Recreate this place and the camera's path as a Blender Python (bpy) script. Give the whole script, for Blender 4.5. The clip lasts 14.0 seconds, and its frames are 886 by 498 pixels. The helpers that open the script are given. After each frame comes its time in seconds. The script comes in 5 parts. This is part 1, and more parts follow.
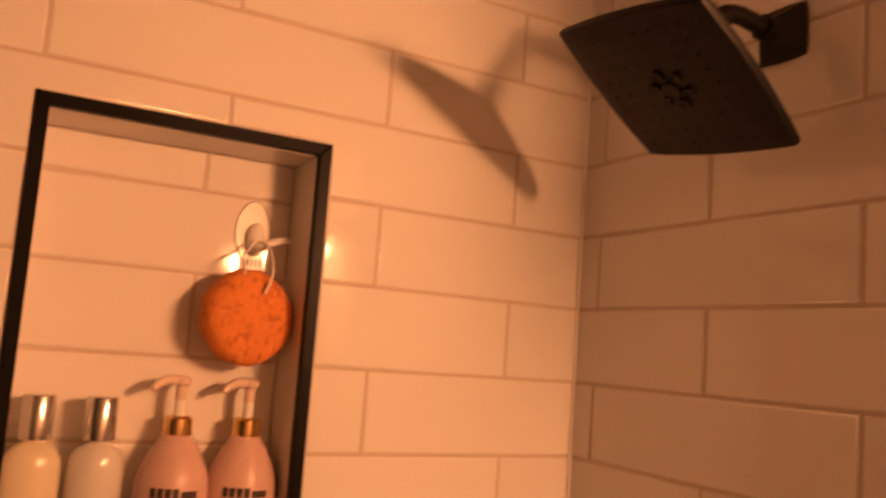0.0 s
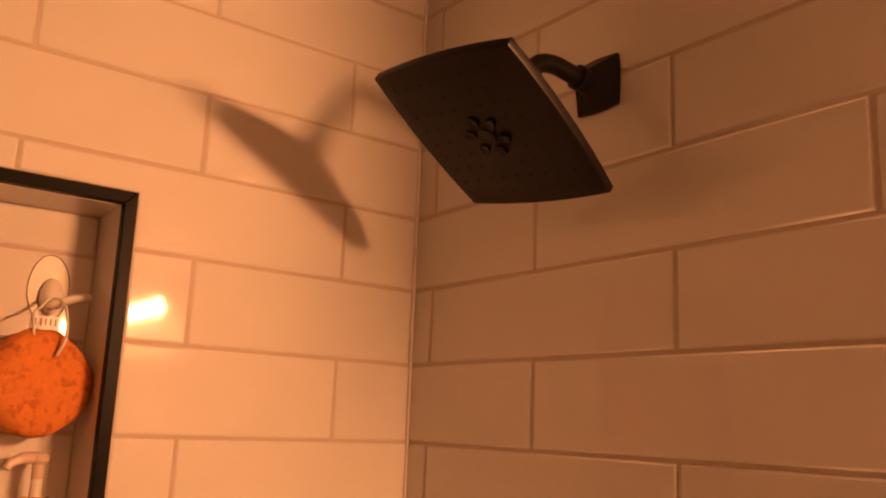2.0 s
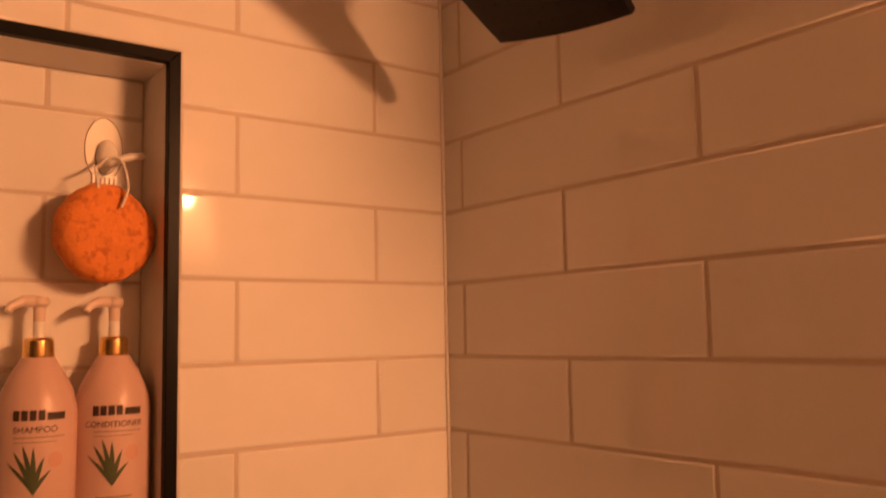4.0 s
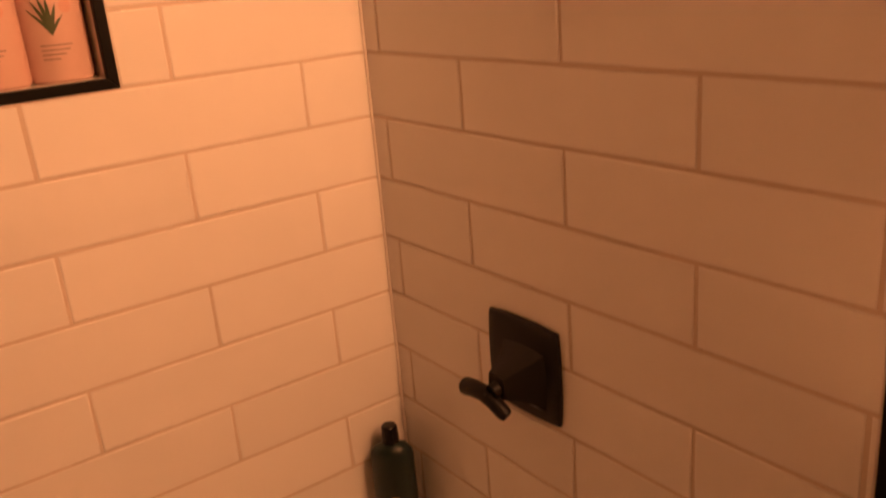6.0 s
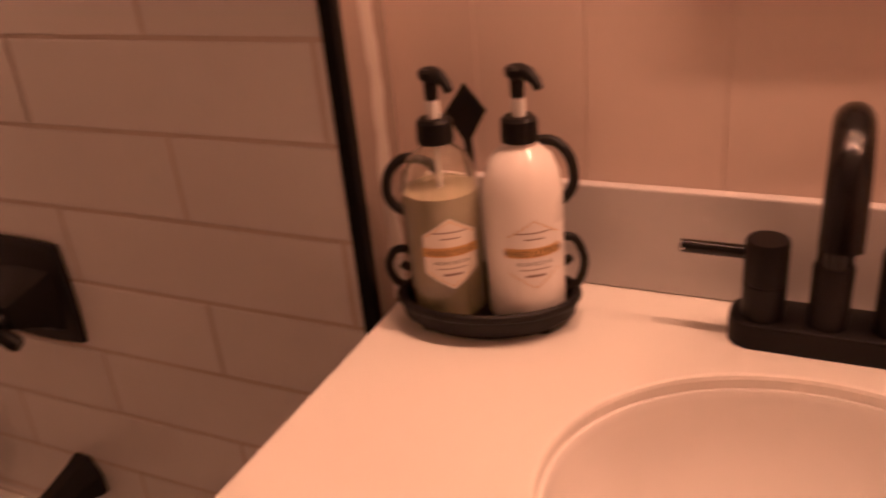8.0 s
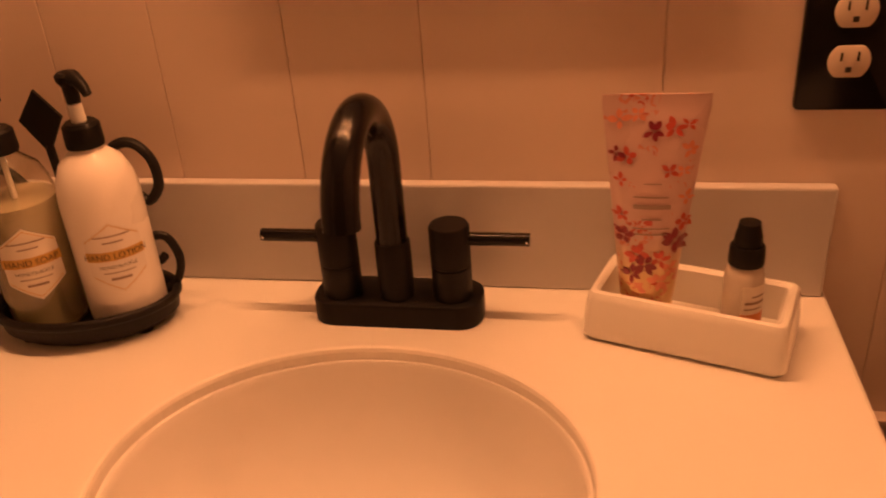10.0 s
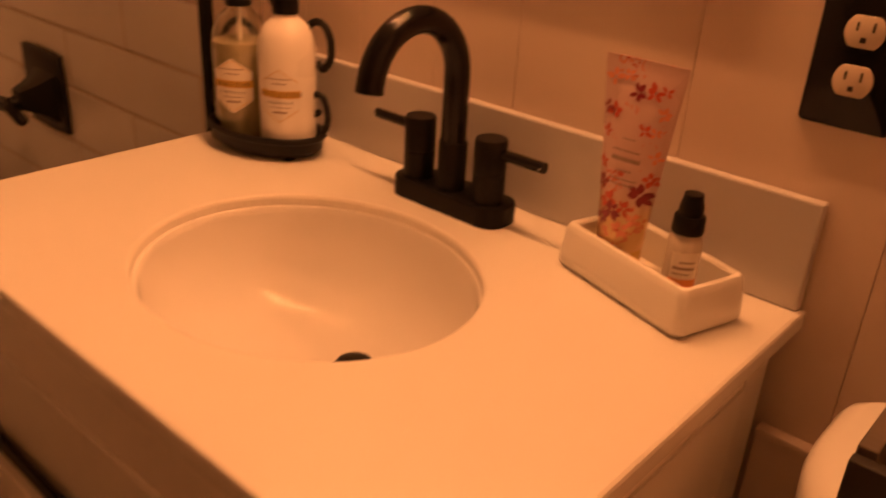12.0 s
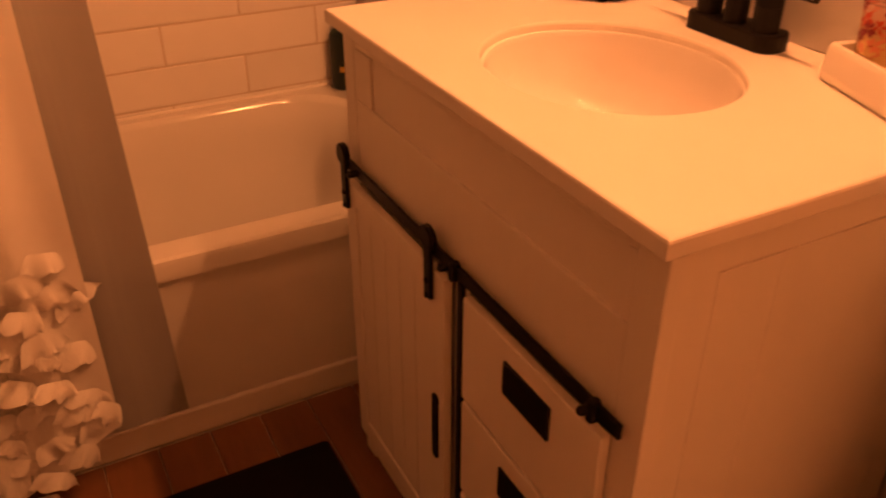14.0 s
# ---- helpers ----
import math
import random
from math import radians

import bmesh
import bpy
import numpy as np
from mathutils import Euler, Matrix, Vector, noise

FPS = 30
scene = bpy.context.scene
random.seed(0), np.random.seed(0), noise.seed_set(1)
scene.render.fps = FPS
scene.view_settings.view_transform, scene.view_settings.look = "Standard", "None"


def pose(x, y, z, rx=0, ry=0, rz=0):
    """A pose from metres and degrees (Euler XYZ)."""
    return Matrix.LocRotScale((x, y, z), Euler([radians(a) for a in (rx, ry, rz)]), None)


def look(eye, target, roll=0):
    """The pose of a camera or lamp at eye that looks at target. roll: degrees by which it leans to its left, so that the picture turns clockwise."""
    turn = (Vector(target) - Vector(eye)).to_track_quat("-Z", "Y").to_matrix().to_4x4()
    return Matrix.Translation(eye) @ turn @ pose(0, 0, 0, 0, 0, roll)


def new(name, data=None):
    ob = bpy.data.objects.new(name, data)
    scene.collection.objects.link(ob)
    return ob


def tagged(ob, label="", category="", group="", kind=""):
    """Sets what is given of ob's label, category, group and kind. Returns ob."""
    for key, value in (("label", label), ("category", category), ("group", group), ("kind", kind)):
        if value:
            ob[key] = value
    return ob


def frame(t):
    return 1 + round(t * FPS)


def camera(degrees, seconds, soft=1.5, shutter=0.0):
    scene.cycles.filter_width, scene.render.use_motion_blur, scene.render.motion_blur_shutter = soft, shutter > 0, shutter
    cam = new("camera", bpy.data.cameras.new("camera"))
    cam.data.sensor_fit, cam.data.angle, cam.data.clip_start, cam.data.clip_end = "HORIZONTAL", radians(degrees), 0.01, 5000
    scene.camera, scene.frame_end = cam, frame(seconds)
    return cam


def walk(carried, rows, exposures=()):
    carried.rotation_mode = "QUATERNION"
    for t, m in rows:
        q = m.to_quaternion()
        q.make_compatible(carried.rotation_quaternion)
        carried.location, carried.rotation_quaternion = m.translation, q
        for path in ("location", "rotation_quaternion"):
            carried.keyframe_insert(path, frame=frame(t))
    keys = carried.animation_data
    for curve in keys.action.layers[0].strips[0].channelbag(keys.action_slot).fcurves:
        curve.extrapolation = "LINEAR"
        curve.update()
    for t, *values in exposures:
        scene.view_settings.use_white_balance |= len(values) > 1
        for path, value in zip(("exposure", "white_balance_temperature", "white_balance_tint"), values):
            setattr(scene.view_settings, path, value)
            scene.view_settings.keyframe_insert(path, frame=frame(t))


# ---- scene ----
cam = camera(55.2, 14.0, 1.9, 0.4)
PATH = [
    (0, (0.004, 0.144, 1.682), (0.945, 1.892, 1.926), 4.2),
    (0.5, (0.022, 0.121, 1.7), (1.096, 1.768, 2.066), 5.2),
    (1, (0.052, 0.127, 1.694), (1.188, 1.715, 2.128), 5.0),
    (1.5, (0.056, 0.132, 1.693), (1.223, 1.694, 2.138), 3.8),
    (2, (0.078, 0.153, 1.681), (1.255, 1.719, 2.085), 2.2),
    (2.2, (0.08, 0.163, 1.672), (1.263, 1.727, 2.07), 1.8),
    (4.3, (0.01, 0.121, 1.575), (1.19, 1.733, 1.664), -2.6),
    (4.5, (0.007, 0.103, 1.574), (1.18, 1.723, 1.563), -3.6),
    (5, (0.006, 0.023, 1.566), (1.196, 1.613, 1.334), -4.0),
    (5.5, (0.015, -0.055, 1.502), (1.174, 1.507, 1.036), -3.2),
    (6, (0.029, -0.083, 1.472), (1.121, 1.464, 0.828), -4.8),
    (6.5, (0.045, -0.123, 1.438), (1.081, 1.394, 0.648), -6.5),
    (7, (0.009, -0.163, 1.423), (1.095, 1.277, 0.559), -7.4),
    (7.5, (0.034, -0.172, 1.408), (1.382, 1.049, 0.575), -6.9),
    (8, (0.097, -0.18, 1.394), (1.706, 0.627, 0.522), -5.5),
    (8.5, (0.134, -0.215, 1.403), (1.833, 0.318, 0.493), -5.8),
    (9, (0.133, -0.274, 1.409), (1.871, 0.111, 0.497), -5.7),
    (9.2, (0.138, -0.283, 1.406), (1.892, 0.021, 0.494), -4.7),
    (11.3, (0.106, -0.672, 1.379), (1.725, 0.123, 0.516), -0.1),
    (11.5, (0.12, -0.715, 1.359), (1.699, 0.209, 0.551), 0.9),
    (12, (0.092, -0.784, 1.356), (1.459, 0.384, 0.481), 3.3),
    (12.5, (-0.001, -0.92, 1.376), (1.18, 0.439, 0.504), 1.3),
    (13, (-0.056, -1.074, 1.363), (0.997, 0.378, 0.479), 1.0),
    (13.5, (-0.11, -1.085, 1.342), (0.835, 0.378, 0.358), 2.3),
    (14, (-0.118, -1.039, 1.331), (0.684, 0.47, 0.293), 0.1),
]
EXPOSURE = [(0.0, 0.14, 5950, 11), (0.5, 0.33, 5950, 11), (1.0, 0.16, 6100, 11), (1.5, 0.06, 6200, 11), (2.2, 0.12, 6150, 10), (4.5, -0.02, 5950, 10), (5.0, -0.24, 6050, 10), (6.0, 0.44, 5850, 10), (6.5, 0.68, 5750, 10), (7.0, 0.14, 6150, 12),
            (7.5, -0.16, 4800, 14), (8.0, 0.08, 4500, 16), (8.5, -0.11, 4400, 19), (9.0, -0.08, 5080, 15), (11.5, -0.34, 6650, 11), (12.0, -0.28, 6900, 12), (12.5, -0.48, 7350, 20), (13.0, -0.5, 7600, 26),
            (13.5, -0.12, 8250, 29), (14.0, 0.3, 8100, 32)]
walk(cam, [(t, look(eye, target, roll)) for t, eye, target, roll in PATH], EXPOSURE)

# ---- world ----
world = bpy.data.worlds.new("night")
scene.world = world
world.use_nodes = True
world.node_tree.nodes["Background"].inputs[0].default_value = (0.02, 0.012, 0.008, 1)
world.node_tree.nodes["Background"].inputs[1].default_value = 0.2
LAMP_COLOUR = (1.0, 0.375, 0.128, 1)
LAMP_STRENGTH = 960.0

# ---- plan, in metres ----
NY = 1.132          # face of the north tiles
EX = 0.765          # face of the east tiles
WX = 0.862          # painted east wall behind the vanity
WEST, SOUTH, TOP = -0.775, -1.42, 2.42
JOG = 0.246         # where the tiled wall ends
ROW, LEN = 0.1048, 0.409
LINE = 1.34         # one of the tile courses, the niche's sill
D1, C1 = 0.646, 0.884
FLOOR = 0.045
RIM = 0.485          # tub rim
NX0, NX1, NZ0, NZ1 = 0.043, 0.354, 1.3545, 1.917   # niche opening
CT = 0.967           # counter top


# ---- mesh helpers ----
def part(name, bm, material, parent=None, label="", smooth=True):
    me = bpy.data.meshes.new(name)
    bm.normal_update()
    if smooth:
        for fc in bm.faces:
            n = fc.normal
            fc.smooth = not (len(fc.verts) == 4 and max(abs(n.x), abs(n.y), abs(n.z)) > 0.9999 and fc.calc_area() > 2e-4)
        for e in bm.edges:
            if len(e.link_faces) == 2 and e.calc_face_angle(0) > 0.6:
                e.smooth = False
    bm.to_mesh(me)
    bm.free()
    me.materials.append(material)
    ob = new(name, me)
    if parent is not None:
        ob.parent = parent
    if label:
        ob["label"] = label
    return ob


def empty(name, m=None):
    ob = new(name)
    ob.empty_display_size = 0.05
    if m is not None:
        ob.matrix_basis = m
    return ob


def box(x0, x1, y0, y1, z0, z1, bevel=0.0, seg=2, bm=None):
    own = bmesh.new()
    bmesh.ops.create_cube(own, size=1)
    for v in own.verts:
        v.co = Vector(((x0 + x1) / 2 + v.co.x * (x1 - x0), (y0 + y1) / 2 + v.co.y * (y1 - y0), (z0 + z1) / 2 + v.co.z * (z1 - z0)))
    if bevel:
        bmesh.ops.bevel(own, geom=own.edges[:], offset=bevel, segments=seg, affect="EDGES", profile=0.5)
    return merge(bm, own)


def merge(bm, own):
    """Adds own to bm, and gives bm back."""
    if bm is None:
        return own
    me = bpy.data.meshes.new("tmp")
    own.to_mesh(me)
    own.free()
    bm.from_mesh(me)
    bpy.data.meshes.remove(me)
    return bm


def lathe(profile, seg=32, sx=1.0, sy=1.0, at=(0, 0, 0), bm=None, m=None):
    """Turns (radius, height) pairs round z."""
    own = bmesh.new()
    rings = []
    for r, z in profile:
        if r < 1e-5:
            rings.append([own.verts.new((0, 0, z))])
        else:
            rings.append([own.verts.new((r * sx * math.cos(2 * math.pi * i / seg), r * sy * math.sin(2 * math.pi * i / seg), z)) for i in range(seg)])
    for lo, hi in zip(rings, rings[1:]):
        for i in range(seg):
            j = (i + 1) % seg
            q = [lo[i % len(lo)], lo[j % len(lo)], hi[j % len(hi)], hi[i % len(hi)]]
            q = [v for n, v in enumerate(q) if v not in q[:n]]
            if len(q) > 2:
                own.faces.new(q)
    for ring, flip in ((rings[0], True), (rings[-1], False)):
        if len(ring) > 1:
            own.faces.new(ring[::-1] if flip else ring)
    bmesh.ops.recalc_face_normals(own, faces=own.faces[:])
    if m is not None:
        own.transform(m)
    own.transform(Matrix.Translation(at))
    return merge(bm, own)


def sweep(points, radius, seg=12, bm=None, squash=1.0):
    """A round bar along points; radius is one number or one for each point."""
    own = bmesh.new()
    pts = [Vector(p) for p in points]
    rs = radius if isinstance(radius, (list, tuple)) else [radius] * len(pts)
    up = None
    rings = []
    for i, p in enumerate(pts):
        d = (pts[min(i + 1, len(pts) - 1)] - pts[max(i - 1, 0)]).normalized()
        if up is None:
            up = d.orthogonal().normalized()
        up = (up - d * up.dot(d)).normalized()
        side = d.cross(up)
        rings.append([own.verts.new(p + (up * math.cos(2 * math.pi * k / seg) + side * squash * math.sin(2 * math.pi * k / seg)) * rs[i]) for k in range(seg)])
    for lo, hi in zip(rings, rings[1:]):
        for k in range(seg):
            own.faces.new((lo[k], lo[(k + 1) % seg], hi[(k + 1) % seg], hi[k]))
    own.faces.new(rings[0][::-1])
    own.faces.new(rings[-1])
    bmesh.ops.recalc_face_normals(own, faces=own.faces[:])
    return merge(bm, own)


def curve(ctrl, n=8):
    """A smooth line through the points of ctrl."""
    c = [Vector(p) for p in ctrl]
    c = [c[0] * 2 - c[1], *c, c[-1] * 2 - c[-2]]
    out = []
    for a, b, d, e in zip(c, c[1:], c[2:], c[3:]):
        for k in range(n):
            t = k / n
            out.append(0.5 * (2 * b + (d - a) * t + (2 * a - 5 * b + 4 * d - e) * t * t + (3 * b - a - 3 * d + e) * t ** 3))
    out.append(c[-2])
    return out


def prism(outline, depth, bevel=0.0, seg=2, bm=None, m=None):
    """An outline in x and y, raised by depth along z, its upper edge rounded."""
    own = bmesh.new()
    low = [own.verts.new((x, y, 0)) for x, y in outline]
    top = [own.verts.new((x, y, depth)) for x, y in outline]
    n = len(low)
    own.faces.new(low[::-1])
    cap = own.faces.new(top)
    for i in range(n):
        own.faces.new((low[i], low[(i + 1) % n], top[(i + 1) % n], top[i]))
    bmesh.ops.recalc_face_normals(own, faces=own.faces[:])
    if bevel:
        bmesh.ops.bevel(own, geom=list(cap.edges), offset=bevel, segments=seg, affect="EDGES", profile=0.5)
    if m is not None:
        own.transform(m)
    return merge(bm, own)


# ---- materials ----
def material(name, colour, rough=0.5, metal=0.0, vary=0.08, scale=6.0, fine=120.0, bump=0.05, spec=0.5, coat=0.0, per_object=0.0, stretch=(1, 1, 1), stain=None, spread=0.1):
    """A painted, glazed or metal surface with broad and fine variation of colour, gloss and relief."""
    mt = bpy.data.materials.new(name)
    mt.use_nodes = True
    nt = mt.node_tree
    b = nt.nodes["Principled BSDF"]
    b.inputs["Metallic"].default_value = metal
    b.inputs["Specular IOR Level"].default_value = spec
    b.inputs["Coat Weight"].default_value = coat
    b.inputs["Coat Roughness"].default_value = 0.08
    co = nt.nodes.new("ShaderNodeTexCoord")
    mp = nt.nodes.new("ShaderNodeMapping")
    mp.inputs["Scale"].default_value = stretch
    nt.links.new(co.outputs["Object"], mp.inputs["Vector"])
    info = nt.nodes.new("ShaderNodeObjectInfo")
    shift = nt.nodes.new("ShaderNodeVectorMath")
    shift.operation = "MULTIPLY_ADD"
    nt.links.new(info.outputs["Random"], shift.inputs[0])
    shift.inputs[1].default_value = (7.3, 3.1, 5.7)
    nt.links.new(mp.outputs["Vector"], shift.inputs[2])

    def noise_at(s, detail=4):
        n = nt.nodes.new("ShaderNodeTexNoise")
        n.inputs["Scale"].default_value = s
        n.inputs["Detail"].default_value = detail
        nt.links.new(shift.outputs[0], n.inputs["Vector"])
        return n

    broad, small = noise_at(scale), noise_at(fine)
    hsv = nt.nodes.new("ShaderNodeHueSaturation")
    hsv.inputs["Color"].default_value = (*colour, 1)
    mix = nt.nodes.new("ShaderNodeMath")
    mix.operation = "MULTIPLY_ADD"
    mix.inputs[1].default_value = vary * 2
    mix.inputs[2].default_value = 1 - vary
    nt.links.new(broad.outputs["Fac"], mix.inputs[0])
    add = nt.nodes.new("ShaderNodeMath")
    add.operation = "MULTIPLY_ADD"
    add.inputs[1].default_value = vary * 0.8
    nt.links.new(small.outputs["Fac"], add.inputs[0])
    nt.links.new(mix.outputs[0], add.inputs[2])
    own = nt.nodes.new("ShaderNodeMath")
    own.operation = "MULTIPLY_ADD"
    own.inputs[1].default_value = per_object
    nt.links.new(info.outputs["Random"], own.inputs[0])
    nt.links.new(add.outputs[0], own.inputs[2])
    nt.links.new(own.outputs[0], hsv.inputs["Value"])
    out = hsv.outputs["Color"]
    if stain:
        ramp = nt.nodes.new("ShaderNodeValToRGB")
        ramp.color_ramp.elements[0].position = 0.52
        ramp.color_ramp.elements[1].position = 0.66
        nt.links.new(noise_at(scale * 1.7, 6).outputs["Fac"], ramp.inputs["Fac"])
        mx = nt.nodes.new("ShaderNodeMix")
        mx.data_type = "RGBA"
        nt.links.new(ramp.outputs["Color"], mx.inputs["Factor"])
        nt.links.new(out, mx.inputs["A"])
        mx.inputs["B"].default_value = (*stain, 1)
        out = mx.outputs["Result"]
    nt.links.new(out, b.inputs["Base Color"])
    rg = nt.nodes.new("ShaderNodeMath")
    rg.operation = "MULTIPLY_ADD"
    rg.inputs[1].default_value = spread
    rg.inputs[2].default_value = max(rough - spread / 2, 0.02)
    nt.links.new(broad.outputs["Fac"], rg.inputs[0])
    nt.links.new(rg.outputs[0], b.inputs["Roughness"])
    if bump:
        bp = nt.nodes.new("ShaderNodeBump")
        bp.inputs["Strength"].default_value = bump
        bp.inputs["Distance"].default_value = 0.002
        nt.links.new(small.outputs["Fac"], bp.inputs["Height"])
        nt.links.new(bp.outputs["Normal"], b.inputs["Normal"])
    return mt


TILE = material("glazed tile", (0.75, 0.73, 0.705), 0.06, vary=0.03, scale=9, fine=26, bump=0.03, per_object=0.06, spread=0.03)
GROUT = material("grout", (0.57, 0.50, 0.44), 0.9, vary=0.12, scale=5, fine=400, bump=0.4)
NICHE_STONE = material("niche lining", (0.66, 0.63, 0.60), 0.3, vary=0.06, scale=12)
BLACK_TRIM = material("black metal trim", (0.006, 0.0055, 0.005), 0.4, vary=0.1, bump=0.02, spec=0.08)
BLACK = material("matte black metal", (0.008, 0.007, 0.0065), 0.42, vary=0.12, scale=14, fine=500, bump=0.03, spec=0.16)
BLACK_GLOSS = material("satin black metal", (0.006, 0.005, 0.005), 0.2, vary=0.1, scale=14, fine=500, bump=0.015, spec=0.25)
IRON = material("wrought iron", (0.007, 0.006, 0.0055), 0.5, vary=0.2, scale=30, fine=260, bump=0.25, spec=0.25)
ENAMEL = material("tub enamel", (0.70, 0.68, 0.645), 0.16, vary=0.03, scale=3, fine=40, bump=0.01, coat=0.3)
COUNTER = material("cultured marble", (0.80, 0.77, 0.72), 0.26, vary=0.03, scale=7, fine=300, bump=0.01, spread=0.02)
SPLASH = material("grey marble splash", (0.55, 0.53, 0.52), 0.3, vary=0.05, scale=7, fine=200, bump=0.01)
PORCELAIN = material("porcelain", (0.82, 0.80, 0.77), 0.05, vary=0.02, scale=4, fine=40, bump=0.006, spread=0.02)
CABINET = material("white painted wood", (0.80, 0.76, 0.70), 0.42, vary=0.05, scale=5, fine=60, bump=0.06, stretch=(1, 1, 0.2))
PAINT = material("wall paint", (0.69, 0.57, 0.485), 0.5, vary=0.03, scale=3, fine=160, bump=0.12)
LOW_BOUNCE = material("unseen wall darkened against bounce", (0.13, 0.12, 0.11), 0.6, vary=0.05, scale=4, fine=160, bump=0.12)
PLASTER = material("rough white plaster", (0.38, 0.335, 0.29), 0.6, vary=0.12, scale=22, fine=90, bump=0.5)
SHADED_RETURN = material("wall return with shade in its colour", (0.21, 0.16, 0.125), 0.85, vary=0.12, scale=18, fine=120, bump=0.3)
CEILING = material("ceiling darkened against bounce", (0.28, 0.265, 0.25), 0.8, vary=0.03, scale=3, fine=120, bump=0.1)
WOOD_FLOOR = material("reddish plank floor", (0.145, 0.062, 0.030), 0.42, vary=0.45, scale=14, fine=110, bump=0.18, per_object=0.45, stretch=(1, 0.12, 1))
MAT = material("black bath mat", (0.012, 0.010, 0.010), 0.95, vary=0.3, scale=20, fine=500, bump=0.9, spec=0.1)
# ---- structure ----
def structure(ob, label, category):
    return tagged(ob, label, category, kind="structure")


wall_north = empty("wall_north")
structure(wall_north, "shower wall of long glazed white subway tiles with a recessed niche", "wall")
bm = box(WEST, NX0, NY + 0.0013, NY + 0.16, 0, TOP)
box(NX1, EX + 0.12, NY + 0.0013, NY + 0.16, 0, TOP, bm=bm)
box(NX0, NX1, NY + 0.0013, NY + 0.16, 0, NZ0, bm=bm)
box(NX0, NX1, NY + 0.0013, NY + 0.16, NZ1, TOP, bm=bm)
box(NX0, NX1, NY + 0.0953, NY + 0.16, NZ0, NZ1, bm=bm)
part("backing", bm, GROUT, wall_north, "grey-brown grout", smooth=False)

wall_east = empty("wall_east")
structure(wall_east, "end wall of the shower in glazed white subway tiles", "wall")
part("backing", box(EX + 0.0013, EX + 0.25, JOG + 0.004, NY + 0.0013, 0, TOP), GROUT, wall_east, "grey-brown grout", smooth=False)

wall_vanity = empty("wall_vanity")
structure(wall_vanity, "warm off-white painted wall panelling with upright grooves", "wall")
part("backing", box(WX + 0.004, WX + 0.12, SOUTH, JOG + 0.004, 0, TOP), PAINT, wall_vanity, smooth=False)
GROOVES = [JOG + 0.0045, 0.148, 0.037, -0.092, -0.219, -0.43, -0.637, -0.84, -1.05, -1.25, SOUTH + 0.0005]
for hi_y, lo_y in zip(GROOVES, GROOVES[1:]):
    part("panel", box(WX, WX + 0.0038, lo_y + 0.0003, hi_y - 0.0003, 0, TOP, 0.0007, 1), PAINT, wall_vanity, smooth=False)
# the return's colour is darkened in place of shade that the lamp doesn't leave
return_wall = structure(part("wall_return", box(EX + 0.008, WX + 0.004, JOG - 0.002, JOG + 0.004, 0, TOP), SHADED_RETURN, smooth=False), "narrow wall return beside the tiled wall, shade put into its colour", "wall")

bead = bmesh.new()
rng = random.Random(4)
pts, rad = [], []
for i in range(70):
    z = CT - 0.03 + i * 0.021
    pts.append((EX + 0.060 + 0.002 * math.sin(i * 0.7) + rng.uniform(-0.002, 0.002), JOG - 0.002, z))
    rad.append(0.013 + 0.002 * math.sin(i * 0.37 + 1) + rng.uniform(-0.002, 0.002))
sweep(pts, rad, 10, bm=bead)
for v in bead.verts:
    v.co.y = JOG - 0.002 + (v.co.y - JOG + 0.002) * 0.3
structure(part("trim_plaster", bead, PLASTER), "uneven bead of pale plaster down the corner", "trim")

# unseen far wall, near-black only to keep bounced light off the east tiles
structure(part("wall_west", box(WEST - 0.12, WEST, SOUTH, NY + 0.16, 0, TOP), LOW_BOUNCE, smooth=False), "unseen wall at the tub's far end, darkened to cut bounced light", "wall")
structure(part("wall_south", box(WEST - 0.12, WX + 0.12, SOUTH - 0.12, SOUTH, 0, TOP), PAINT, smooth=False), "plain painted wall behind the walker", "wall")
# out of view; its grey is lowered so less light comes back down
structure(part("ceiling", box(WEST - 0.12, EX + 0.25, SOUTH - 0.12, NY + 0.16, TOP, TOP + 0.1), CEILING, smooth=False), "plain unseen ceiling, darkened to cut bounced light", "ceiling")

# caulk in the corner of the tiles and along the tub
CAULK = material("pale caulk", (0.82, 0.79, 0.75), 0.45, vary=0.05, scale=30, fine=200, bump=0.1)
rng = random.Random(6)
pts = [(EX - 0.001, NY - 0.001, RIM + 0.001 + i * (TOP - RIM - 0.002) / 60) for i in range(61)]
structure(part("trim_caulk", sweep(pts, [0.0026 + rng.uniform(-0.0004, 0.0004) for p in pts], 8), CAULK), "pale caulk line in the shower corner", "trim")

pts = [(WEST + 0.01 + i * (EX - WEST - 0.016) / 60, NY + 0.001, RIM + 0.001) for i in range(61)]
pts += [(EX + 0.001, NY - 0.006 - i * (NY - 0.40) / 30, RIM + 0.001) for i in range(31)]
structure(part("trim_caulk", sweep(pts, [0.0055 + rng.uniform(-0.0007, 0.0007) for p in pts], 8), CAULK), "pale caulk line along the tub rim", "trim")

# black edging of the tiled wall
trim = part("trim_edge", box(EX - 0.004, EX + 0.012, JOG - 0.004, JOG + 0.0105, RIM - 0.02, TOP - 0.001, 0.001), BLACK_TRIM)
structure(trim, "slim matte black metal edging beside the tiles", "trim")

# wainscot cap beside the vanity
cap = part("trim_cap", box(WX - 0.017, WX - 0.001, SOUTH + 0.001, -0.574, 0.8205, 0.829, 0.002), PAINT)
structure(cap, "narrow painted ledge along the wall by the toilet", "trim")
